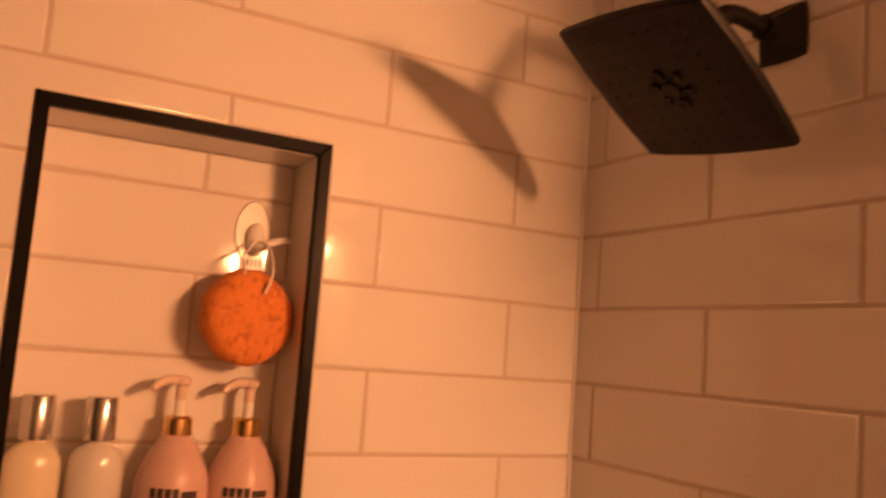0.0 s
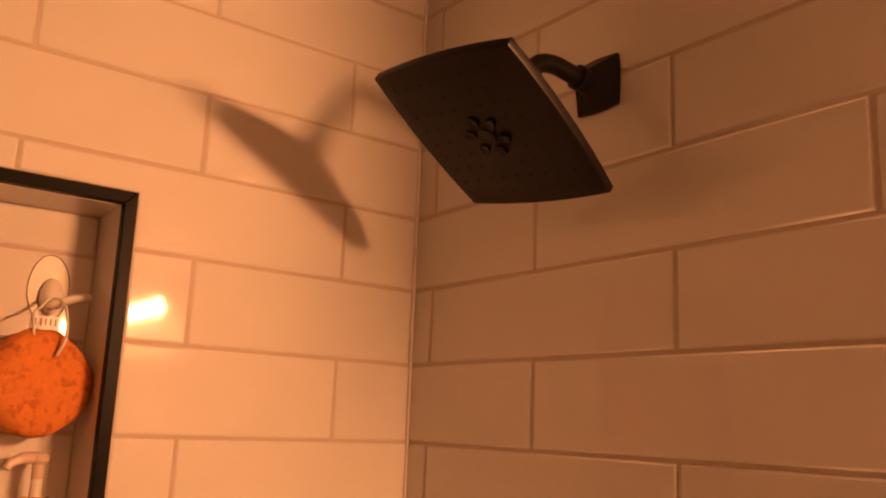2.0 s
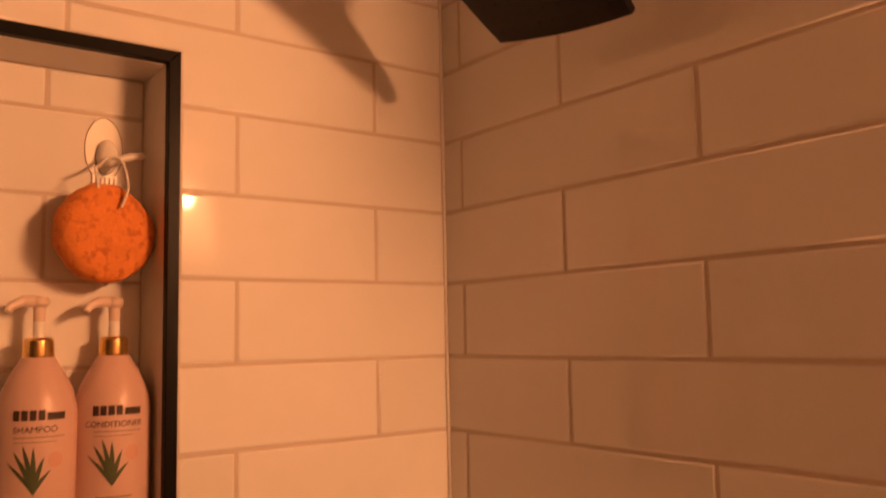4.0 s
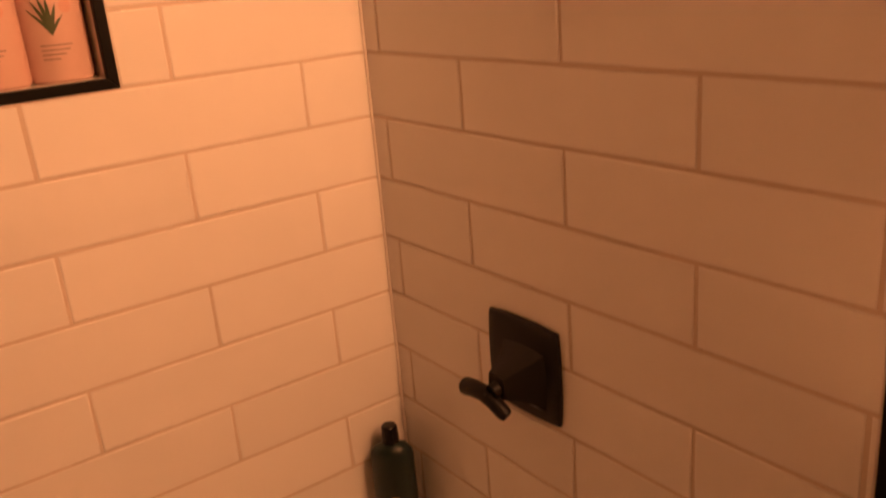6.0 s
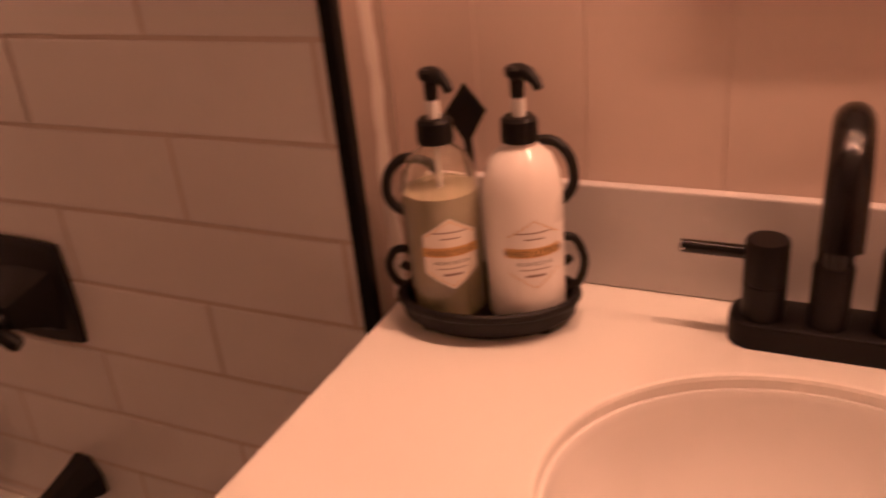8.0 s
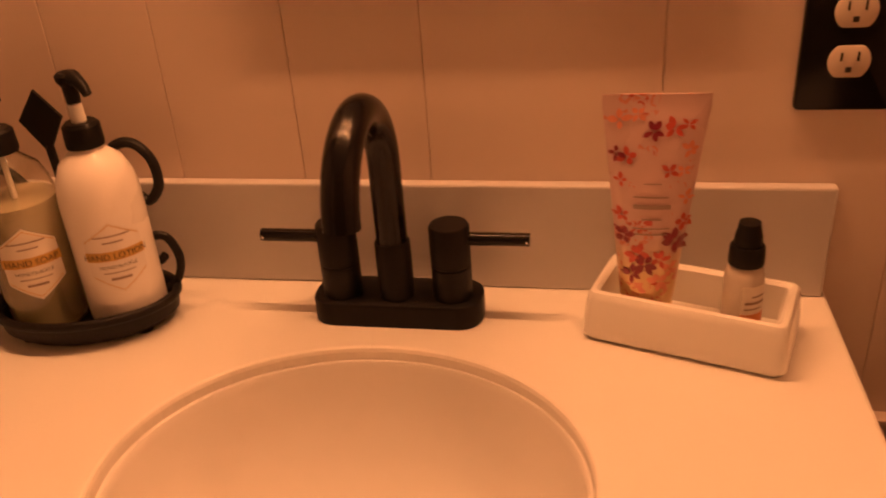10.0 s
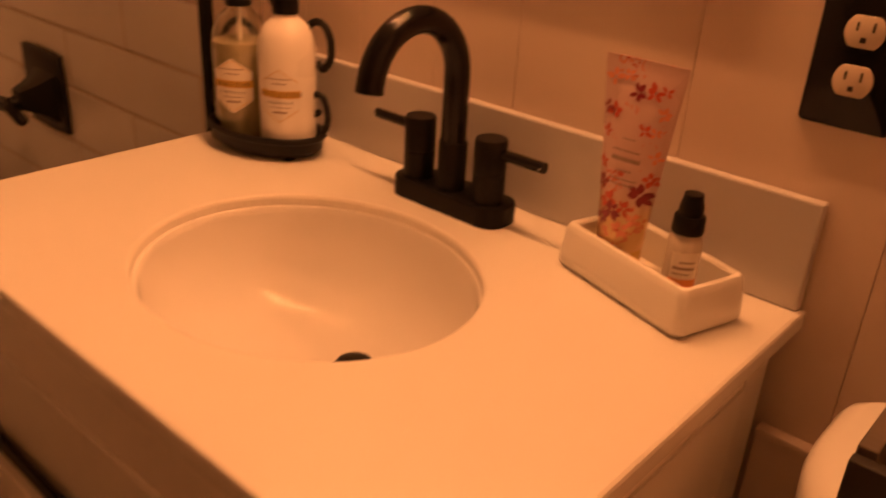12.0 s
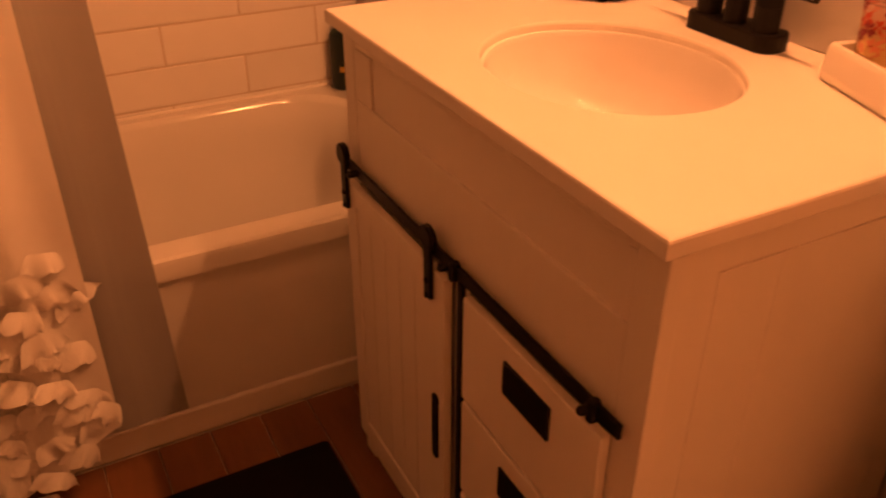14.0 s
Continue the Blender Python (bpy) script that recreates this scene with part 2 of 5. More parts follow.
structure(part("wainscot", box(WX - 0.012, WX - 0.001, SOUTH + 0.001, -0.574, FLOOR, 0.82, 0.001), PAINT), "painted lower panel of the wall by the toilet", "trim")

# niche: lining, black frame
niche = empty("niche")
structure(niche, "recessed shower niche with a black metal frame and tiled back", "niche")
ND = NY + 0.10
part("side_panel", box(NX0 - 0.004, NX0 + 0.0008, NY + 0.0095, ND, NZ0, NZ1), NICHE_STONE, niche)
part("side_panel", box(NX1 - 0.0008, NX1 + 0.004, NY + 0.0095, ND, NZ0, NZ1), NICHE_STONE, niche)
part("sill", box(NX0 + 0.001, NX1 - 0.001, NY + 0.0095, ND, NZ0 - 0.006, NZ0 + 0.002), NICHE_STONE, niche)
part("top_panel", box(NX0 + 0.001, NX1 - 0.001, NY + 0.0095, ND, NZ1 - 0.002, NZ1 + 0.006), NICHE_STONE, niche)
FW, FI = 0.0135, 0.0014
fr = bmesh.new()
for (ax, az), (bx, bz), (cx, cz), (dx, dz) in (
    ((NX0 - FW, NZ0 - FW), (NX1 + FW, NZ0 - FW), (NX1 - FI, NZ0 + FI), (NX0 + FI, NZ0 + FI)),
    ((NX1 + FW, NZ0 - FW), (NX1 + FW, NZ1 + FW), (NX1 - FI, NZ1 - FI), (NX1 - FI, NZ0 + FI)),
    ((NX1 + FW, NZ1 + FW), (NX0 - FW, NZ1 + FW), (NX0 + FI, NZ1 - FI), (NX1 - FI, NZ1 - FI)),
    ((NX0 - FW, NZ1 + FW), (NX0 - FW, NZ0 - FW), (NX0 + FI, NZ0 + FI), (NX0 + FI, NZ1 - FI))):
    own = prism([(ax, az), (bx, bz), (cx, cz), (dx, dz)], 0.012, 0.0012, m=Matrix.Translation((0, NY + 0.009, 0)) @ pose(0, 0, 0, 90))
    part("frame_rail", own, BLACK_TRIM, niche, "mitred matte black metal")

# ---- tub ----
def rounded(x0, x1, y0, y1, r, n=8):
    out = []
    for cx, cy, a in ((x1 - r, y1 - r, 0), (x0 + r, y1 - r, 90), (x0 + r, y0 + r, 180), (x1 - r, y0 + r, 270)):
        for k in range(n + 1):
            t = radians(a + 90 * k / n)
            out.append((cx + r * math.cos(t), cy + r * math.sin(t)))
    return out


def loft(loops, cap_first=False, cap_last=False, bm=None):
    own = bmesh.new()
    rings = [[own.verts.new(p) for p in loop] for loop in loops]
    for lo, hi in zip(rings, rings[1:]):
        for i in range(len(lo)):
            j = (i + 1) % len(lo)
            own.faces.new((lo[i], lo[j], hi[j], hi[i]))
    if cap_first:
        own.faces.new(rings[0][::-1])
    if cap_last:
        own.faces.new(rings[-1])
    bmesh.ops.recalc_face_normals(own, faces=own.faces[:])
    return merge(bm, own)


TX0, TX1, TY0, TY1 = WEST + 0.004, EX - 0.001, 0.395, NY - 0.001
tub = empty("bathtub")
tagged(tub, "white enamel alcove bathtub with a plain apron", "bathtub")


def ring(inset, z, r):
    s, e, n, w = inset
    return [(x, y, z) for x, y in rounded(TX0 + w, TX1 - e, TY0 + s, TY1 - n, r)]


loops = [ring((0.001, 0, 0, 0), RIM - 0.045, 0.004), ring((0.0, 0, 0, 0), RIM - 0.012, 0.006), ring((0.003, 0.0, 0.0, 0.003), RIM - 0.003, 0.008), ring((0.012, 0.002, 0.002, 0.01), RIM, 0.012),
         ring((0.07, 0.085, 0.03, 0.07), RIM, 0.15), ring((0.078, 0.094, 0.036, 0.078), RIM - 0.004, 0.155), ring((0.086, 0.102, 0.043, 0.088), RIM - 0.016, 0.16),
         ring((0.10, 0.115, 0.06, 0.12), RIM - 0.10, 0.16), ring((0.125, 0.14, 0.085, 0.17), RIM - 0.26, 0.15), ring((0.15, 0.17, 0.11, 0.22), RIM - 0.33, 0.14), ring((0.2, 0.25, 0.16, 0.3), RIM - 0.36, 0.1)]
part("basin", loft(loops, cap_last=True), ENAMEL, tub)
bm = box(TX0, TX1, TY0 + 0.012, TY0 + 0.03, FLOOR + 0.068, RIM - 0.045, 0.003)
box(TX0, TX1, TY0 + 0.004, TY0 + 0.03, FLOOR, FLOOR + 0.068, 0.006, bm=bm)
part("apron", bm, ENAMEL, tub)
ovf = part("overflow_plate", lathe([(0, 0), (0.036, 0), (0.036, 0.004), (0.032, 0.008), (0, 0.009)], 36), BLACK, tub, "round matte black plate")
ovf.matrix_basis = pose(TX1 - 0.1035, 0.732, RIM - 0.030, 0, -82, 0)

# ---- painted floor boards come last; the slab here ----
floor = structure(part("floor", box(WEST, WX + 0.1, SOUTH, NY, FLOOR - 0.06, FLOOR - 0.004), GROUT, smooth=False), "dark reddish wood plank floor", "floor")

# ---- lamp over the mirror ----
def glow(name, colour, strength):
    mt = bpy.data.materials.new(name)
    mt.use_nodes = True
    b = mt.node_tree.nodes["Principled BSDF"]
    b.inputs["Base Color"].default_value = (0.9, 0.85, 0.75, 1)
    b.inputs["Emission Color"].default_value = colour
    b.inputs["Emission Strength"].default_value = strength
    return mt


BULB = glow("lit warm bulb", LAMP_COLOUR, LAMP_STRENGTH)
LY, LZ, LX = -0.255, 1.930, 0.756
lamp = empty("vanity_light", pose(0, 0, 0))
tagged(lamp, "black bar light with a row of small lit bulbs", "wall lamp")
part("back_plate", box(WX - 0.024, WX - 0.001, LY - 0.37, LY + 0.37, LZ + 0.01, LZ + 0.10, 0.004), BLACK, lamp)
part("bar", box(LX - 0.014, LX + 0.014, LY - 0.36, LY + 0.36, LZ + 0.044, LZ + 0.064, 0.003), BLACK, lamp)
for dy in (-0.2, 0.2):
    part("arm", sweep([(WX - 0.024, LY + dy, LZ + 0.055), (LX + 0.012, LY + dy, LZ + 0.055)], 0.008), BLACK, lamp)
for k in range(8):
    y = LY - 0.33 + 0.0943 * k
    part("socket", lathe([(0, 0.045), (0.012, 0.045), (0.013, 0.03), (0.011, 0.022), (0, 0.022)], 20, at=(LX, y, LZ)), BLACK, lamp)
    part("bulb", lathe([(0, -0.015), (0.005, -0.014), (0.009, -0.010), (0.0108, -0.004), (0.0108, 0.003), (0.0095, 0.012), (0.008, 0.02), (0.0075, 0.0235), (0, 0.0235)], 20, at=(LX, y, LZ)), BULB, lamp, "lit frosted bulb")

# ---- vanity ----
VY0, VY1, VX = -0.612, 0.160, 0.360
vanity = empty("vanity_cabinet", pose(0, 0.040, 0.018))
tagged(vanity, "white wooden vanity with a sliding barn door and black hardware", "cabinet")
bm = box(VX + 0.004, VX + 0.022, VY0, VY1, 0.027, 0.09, 0.002)
box(VX, VX + 0.022, VY0, VY0 + 0.045, 0.027, CT - 0.041, 0.002, bm=bm)
box(VX, VX + 0.022, VY1 - 0.04, VY1, 0.027, CT - 0.041, 0.002, bm=bm)
box(VX + 0.001, VX + 0.022, VY0 + 0.0455, VY1 - 0.0405, 0.6905, 0.815, 0.002, bm=bm)
box(VX + 0.001, VX + 0.022, VY0 + 0.0455, VY1 - 0.0405, 0.9, CT - 0.041, 0.002, bm=bm)
box(VX + 0.001, VX + 0.022, 0.058, VY1 - 0.0405, 0.8155, 0.8995, 0.002, bm=bm)
box(VX + 0.001, VX + 0.022, VY0 + 0.0455, -0.552, 0.8155, 0.8995, 0.002, bm=bm)
box(VX + 0.001, VX + 0.022, -0.255, -0.215, 0.06, 0.69, 0.002, bm=bm)
part("face_frame", bm, CABINET, vanity)
part("front_panel", box(VX + 0.006, VX + 0.0215, VY0 + 0.025, VY1 - 0.025, 0.68, 0.93, 0.001), CABINET, vanity, "recessed false drawer panel")
for y0, y1, nm in ((VY0 + 0.002, VY0 + 0.02, "side_panel"), (VY1 - 0.02, VY1 - 0.002, "side_panel")):
    o0, o1 = (y0, y0 + 0.012) if y0 < 0 else (y1 - 0.012, y1)
    i0, i1 = (y0 + 0.0014, y0 + 0.012) if y0 < 0 else (y1 - 0.012, y1 - 0.0014)
    side = part(nm, box(VX + 0.0226, WX - 0.0155, y0 + 0.003, y1 - 0.003, 0.027, CT - 0.041), CABINET, vanity, "framed side panel")
    part("stile", box(VX + 0.0225, VX + 0.066, o0, o1, 0.027, CT - 0.041, 0.001), CABINET, side)
    part("board", box(VX + 0.0662, VX + 0.1517, o0, o1, 0.027, 0.8795, 0.0005), CABINET, side)
    part("board", box(VX + 0.1522, WX - 0.0667, o0, o1, 0.027, 0.8795, 0.0005), CABINET, side)
    part("rail", box(VX + 0.0668, WX - 0.0672, i0, i1, 0.881, CT - 0.041, 0.001), CABINET, side)
    part("stile", box(WX - 0.0665, WX - 0.015, o0, o1, 0.027, CT - 0.041, 0.001), CABINET, side)
part("carcass", box(VX + 0.023, WX - 0.016, VY0 + 0.016, VY1 - 0.016, 0.05, 0.76), CABINET, vanity)

# sliding door
door = part("door", box(VX - 0.010, VX - 0.002, -0.212, 0.147, 0.095, 0.664, 0.001), CABINET, vanity, "white plank barn door")
bm = box(VX - 0.016, VX - 0.009, 0.107, 0.147, 0.095, 0.664, 0.0025)
box(VX - 0.016, VX - 0.009, -0.212, -0.165, 0.095, 0.664, 0.0025, bm=bm)
box(VX - 0.0155, VX - 0.009, -0.168, 0.110, 0.095, 0.14, 0.0025, bm=bm)
box(VX - 0.0155, VX - 0.009, -0.168, 0.110, 0.625, 0.664, 0.0025, bm=bm)
part("door_frame", bm, CABINET, door)
for i in range(5):
    y = -0.165 + i * 0.0545
    part("board", box(VX - 0.0125, VX - 0.0095, y + 0.0012, y + 0.0533, 0.138, 0.627, 0.001), CABINET, door)
bm = box(VX - 0.0195, VX - 0.0155, -0.197, -0.178, 0.318, 0.432, 0.0018)
own = prism([(0.0095 * math.cos(a * math.pi / 8), 0.0095 * math.sin(a * math.pi / 8)) for a in range(16)], 0.004, 0.001, m=Matrix.Translation((VX - 0.0155, -0.1875, 0.432)) @ pose(0, 0, 0, 0, -90, 0))
merge(bm, own)
own = prism([(0.0095 * math.cos(a * math.pi / 8), 0.0095 * math.sin(a * math.pi / 8)) for a in range(16)], 0.004, 0.001, m=Matrix.Translation((VX - 0.0155, -0.1875, 0.318)) @ pose(0, 0, 0, 0, -90, 0))
merge(bm, own)
part("door_pull", bm, BLACK, door, "flat black pull")
for y in (0.137, -0.173):
    strap = part("strap", box(VX - 0.0235, VX - 0.0165, y - 0.0095, y + 0.0095, 0.616, 0.712, 0.001), BLACK, door, "black hanger strap")
    part("roller", lathe([(0, -0.006), (0.017, -0.006), (0.0195, -0.003), (0.0165, 0), (0.0195, 0.003), (0.017, 0.006), (0, 0.006)], 28, m=pose(0, 0, 0, 0, 90, 0), at=(VX - 0.0205, y, 0.716)), BLACK, door, "black wheel")
    for z in (0.62, 0.645):
        part("bolt", lathe([(0, 0), (0.0045, 0), (0.004, 0.003), (0, 0.0035)], 12, m=pose(0, 0, 0, 0, -90, 0), at=(VX - 0.0235, y, z)), BLACK, door)
rail = part("rail", box(VX - 0.0145, VX - 0.0085, -0.592, 0.145, 0.687, 0.706, 0.001), BLACK, vanity, "flat black sliding rail")
for y in (0.095, -0.225, -0.545):
    part("rail_bolt", lathe([(0, 0), (0.006, 0), (0.006, 0.014), (0.004, 0.017), (0, 0.017)], 16, m=pose(0, 0, 0, 0, -90, 0), at=(VX - 0.0145, y, 0.6965)), BLACK, rail)
for y in (-0.24, -0.55):
    part("rail_stop", box(VX - 0.022, VX - 0.008, y - 0.0055, y + 0.0055, 0.681, 0.711, 0.003), BLACK, rail, "black rail stop")
part("divider", box(VX - 0.006, VX + 0.001, -0.245, -0.231, 0.095, 0.672, 0.001), BLACK, vanity, "black upright strip beside the door")
for z0, z1 in ((0.492, 0.668), (0.306, 0.484), (0.105, 0.298)):
    dr = part("drawer", box(VX - 0.014, VX + 0.0, -0.568, -0.262, z0, z1, 0.003), CABINET, vanity, "plain white drawer front")
    zc = (z0 + z1) / 2 + 0.033
    bm = box(VX - 0.018, VX - 0.0135, -0.476, -0.374, zc - 0.026, zc + 0.026, 0.0015)
    part("drawer_pull", bm, BLACK, dr, "flat black pull plate")

# counter with an oval opening
CX0, CX1, CY0, CY1 = 0.337, WX - 0.001, -0.588, 0.212
BX, BY, BA, BB = 0.575, -0.194, 0.160, 0.186


def oval(k, a=BA, b=BB):
    return Vector((BX + a * math.cos(k), BY + b * math.sin(k)))


def slab_edge(k):
    d = Vector((math.cos(k) * BA, math.sin(k) * BB))
    s = min(((CX1 if d.x > 0 else CX0) - BX) / d.x if abs(d.x) > 1e-9 else 9e9, ((CY1 if d.y > 0 else CY0) - BY) / d.y if abs(d.y) > 1e-9 else 9e9)
    return Vector((BX, BY)) + d * s


ks = [2 * math.pi * i / 96 for i in range(96)]
for x in (CX0, CX1):
    for y in (CY0, CY1):
        ks.append(math.atan2((y - BY) / BB, (x - BX) / BA) % (2 * math.pi))
ks.sort()


def shrink(v, c):
    return Vector((min(max(v.x, CX0 + c), CX1 - c), min(max(v.y, CY0 + c), CY1 - c)))


loops = []
for a, b, z in ((BA + 0.006, BB + 0.006, CT - 0.022), (BA + 0.001, BB + 0.001, CT - 0.021), (BA, BB, CT - 0.019), (BA, BB, CT - 0.004), (BA + 0.0015, BB + 0.0015, CT - 0.001), (BA + 0.004, BB + 0.004, CT)):
    loops.append([(*oval(k, a, b), z) for k in ks])
for c, z in ((0.004, CT), (0.0012, CT - 0.0012), (0.0, CT - 0.004), (0.0, CT - 0.02), (0.002, CT - 0.022)):
    loops.append([(*shrink(slab_edge(k), c), z) for k in ks])
loops.append(loops[0])
counter = part("countertop", loft(loops), COUNTER, smooth=False)
tagged(counter, "cream-white vanity top with an oval sink opening", "countertop")
sink = empty("sink")
tagged(sink, "white oval porcelain undermount sink below the counter", "sink")
prof = [(0.999, -0.0125), (0.985, -0.0130), (0.978, -0.015), (0.974, -0.022), (0.960, -0.048), (0.91, -0.08), (0.8, -0.106), (0.63, -0.124), (0.42, -0.132), (0.2, -0.1355), (0.12, -0.136)]
loops = [[(BX + 0.042 * (1 - f) + BA * f * math.cos(2 * math.pi * i / 72), BY - 0.026 * (1 - f) + BB * f * math.sin(2 * math.pi * i / 72), CT + z) for i in range(72)] for f, z in prof]
part("bowl", loft(loops, cap_last=True), PORCELAIN, sink)
part("drain_ring", lathe([(0.0, 0), (0.026, 0), (0.027, 0.003), (0.0235, 0.005), (0.0, 0.004)], 32, at=(BX + 0.041, BY - 0.026, CT - 0.1365)), BLACK_GLOSS, sink, "black drain ring")
part("stopper", lathe([(0, 0.004), (0.018, 0.004), (0.0205, 0.009), (0.0195, 0.0125), (0.014, 0.0145), (0, 0.0145)], 32, at=(BX + 0.041, BY - 0.026, CT - 0.1365)), BLACK_GLOSS, sink, "raised black stopper")
splash = part("backsplash", box(WX - 0.015, WX - 0.001, CY0 + 0.005, CY1, CT + 0.0005, CT + 0.1105, 0.0025), SPLASH)
tagged(splash, "grey-veined marble backsplash along the counter's rear edge", "backsplash")

# ---- mirror ----
mirror = empty("mirror")
tagged(mirror, "rectangular wall mirror in a slim black frame", "mirror")
GLASS_M = material("mirror silver", (0.9, 0.9, 0.9), 0.03, 1.0, vary=0.0, bump=0, spread=0.0)
MY0, MY1, MZ0, MZ1 = -0.49, -0.060, 1.268, 1.83
part("glass", box(WX - 0.008, WX - 0.005, MY0 + 0.01, MY1 - 0.01, MZ0 + 0.01, MZ1 - 0.01), GLASS_M, mirror, "clear mirror glass")
for a in ((MY0, MY1, MZ0, MZ0 + 0.016), (MY0, MY1, MZ1 - 0.016, MZ1), (MY0, MY0 + 0.016, MZ0 + 0.016, MZ1 - 0.016), (MY1 - 0.016, MY1, MZ0 + 0.016, MZ1 - 0.016)):
    part("frame_rail", box(WX - 0.013, WX - 0.001, *a, 0.002), BLACK, mirror)

# ---- shower fittings ----
def bowed(w, bow, n=8):
    """A square of width w whose sides swell by bow."""
    out = []
    c = [(-1, -1), (1, -1), (1, 1), (-1, 1)]
    for (ax, ay), (bx, by) in zip(c, c[1:] + c[:1]):
        for k in range(n):
            t = k / n
            x, y = ax + (bx - ax) * t, ay + (by - ay) * t
            d = 4 * t * (1 - t) * bow
            nx, ny = (by - ay) / 2, -(bx - ax) / 2
            out.append((x * w / 2 + nx * d, y * w / 2 + ny * d))
    return out


SHOWER = empty("rain_shower")
tagged(SHOWER, "square matte black rain shower head on a curved wall arm", "shower head")
u = Vector((0.845, 0.14, -0.515)).normalized()
v = Vector((0.05, -0.99, -0.08)).normalized()
n = u.cross(v).normalized()
v = n.cross(u)
hm = Matrix((u, v, n)).transposed().to_4x4()
hm.translation = (0.610, 0.792, 1.972)
plate = part("plate", prism(bowed(0.194, 0.006), 0.010, 0.003, m=hm @ Matrix.Translation((0, 0, -0.012))), BLACK, SHOWER, "thin square spray plate")
nozzle_mesh = bpy.data.meshes.new("nozzle")
own = lathe([(0, 0), (0.0018, 0), (0.0013, 0.0008), (0, 0.0009)], 6)
own.to_mesh(nozzle_mesh)
own.free()
nozzle_mesh.materials.append(BLACK)
for i in range(9):
    for j in range(9):
        if (i - 4) ** 2 + (j - 4) ** 2 > 4:
            ob = new("nozzle", nozzle_mesh)
            ob.parent = plate
            ob.matrix_basis = hm @ Matrix.Translation(((i - 4) * 0.0195, (j - 4) * 0.0195, 0))
for i in range(6):
    a = radians(60 * i + 15)
    part("centre_jet", lathe([(0, 0), (0.006, 0), (0.0055, 0.0018), (0.003, 0.001), (0, 0.0006)], 14, sx=1.3, m=hm @ pose(0.021 * math.cos(a), 0.021 * math.sin(a), 0, 0, 0, 60 * i + 15)), BLACK, plate, "raised spray jet")
part("centre_cap", lathe([(0, 0), (0.011, 0), (0.010, 0.0016), (0.006, 0.001), (0, 0.002)], 20, m=hm), BLACK, plate)
part("back", loft([[hm @ Vector((x, y, z)) for x, y in bowed(w, 0.006 * w / 0.196)] for w, z in ((0.19, -0.0115), (0.17, -0.018), (0.1, -0.03), (0.045, -0.04), (0.03, -0.046))], cap_last=True), BLACK, SHOWER, "shallow pyramid back")
part("neck", lathe([(0, -0.04), (0.02, -0.04), (0.019, -0.042), (0.016, -0.043), (0.0145, -0.045), (0.0155, -0.046), (0.012, -0.062), (0, -0.062)], 28, m=hm), BLACK, SHOWER, "swivel neck")
top = hm @ Vector((0, 0, -0.056))
part("arm", sweep(curve([(0.735, 0.780, 2.066), (0.715, 0.781, 2.070), (0.69, 0.783, 2.073), (0.668, 0.786, 2.064), tuple(top)], 6), 0.0105, 14), BLACK, SHOWER, "bent black pipe")
part("collar", sweep([(0.745, 0.780, 2.066), (0.727, 0.780, 2.068)], 0.0145, 20), BLACK, SHOWER)
fl = [[(0, y, z) for y, z in bowed(0.06, 0.002, 6)], [(-0.004, y, z) for y, z in bowed(0.06, 0.002, 6)], [(-0.014, y, z) for y, z in bowed(0.042, 0.0, 6)], [(-0.026, y, z) for y, z in bowed(0.024, 0.0, 6)]]
part("flange", loft([[(EX - 0.0005 + x, 0.780 + y, 2.067 + z) for x, y, z in lp] for lp in fl], cap_last=True, cap_first=True), BLACK, SHOWER, "square pyramid wall flange")

valve = empty("shower_valve")
tagged(valve, "square matte black shower valve plate with a lever handle", "shower valve")
part("plate", prism(bowed(0.144, 0.004), 0.008, 0.003, m=Matrix.Translation((EX - 0.0005, 0.772, 0.900)) @ pose(0, 0, 0, 0, -90, 0)), BLACK, valve)
part("hub", loft([[(x, 0.768 + y * w, 0.889 + z * w) for y, z in bowed(1, 0.05, 4)] for x, w in ((EX - 0.008, 0.088), (EX - 0.02, 0.068), (EX - 0.04, 0.048), (EX - 0.055, 0.038), (EX - 0.062, 0.032))], cap_first=True, cap_last=True), BLACK, valve)
part("lever", sweep([(EX - 0.069, 0.834, 0.868), (EX - 0.069, 0.830, 0.869), (EX - 0.071, 0.812, 0.874), (EX - 0.072, 0.785, 0.876), (EX - 0.071, 0.765, 0.868), (EX - 0.068, 0.748, 0.857), (EX - 0.066, 0.742, 0.853)], [0.0105, 0.0140, 0.0135, 0.0125, 0.0115, 0.0115, 0.009], 14), BLACK, valve, "short crossbar lever")
part("stem", sweep([(EX - 0.052, 0.768, 0.888), (EX - 0.072, 0.768, 0.883)], 0.012, 16), BLACK, valve)
part("screw", lathe([(0, 0), (0.003, 0), (0.0025, 0.0015), (0, 0.0015)], 10, m=pose(0, 0, 0, 0, -90, 0), at=(EX - 0.0818, 0.77, 0.883)), BLACK_GLOSS, valve)

spout = empty("tub_spout")
tagged(spout, "angular matte black tub spout with a diverter knob", "tub spout")
secs = ((EX - 0.0005, 0.545, 0.613, 0.033), (EX - 0.007, 0.545, 0.612, 0.033), (EX - 0.03, 0.552, 0.606, 0.027), (EX - 0.06, 0.551, 0.599, 0.0245), (EX - 0.095, 0.545, 0.592, 0.0235),
        (EX - 0.104, 0.520, 0.590, 0.0245), (EX - 0.110, 0.507, 0.588, 0.0255), (EX - 0.14, 0.508, 0.579, 0.0255), (EX - 0.158, 0.518, 0.570, 0.024), (EX - 0.166, 0.530, 0.558, 0.021))
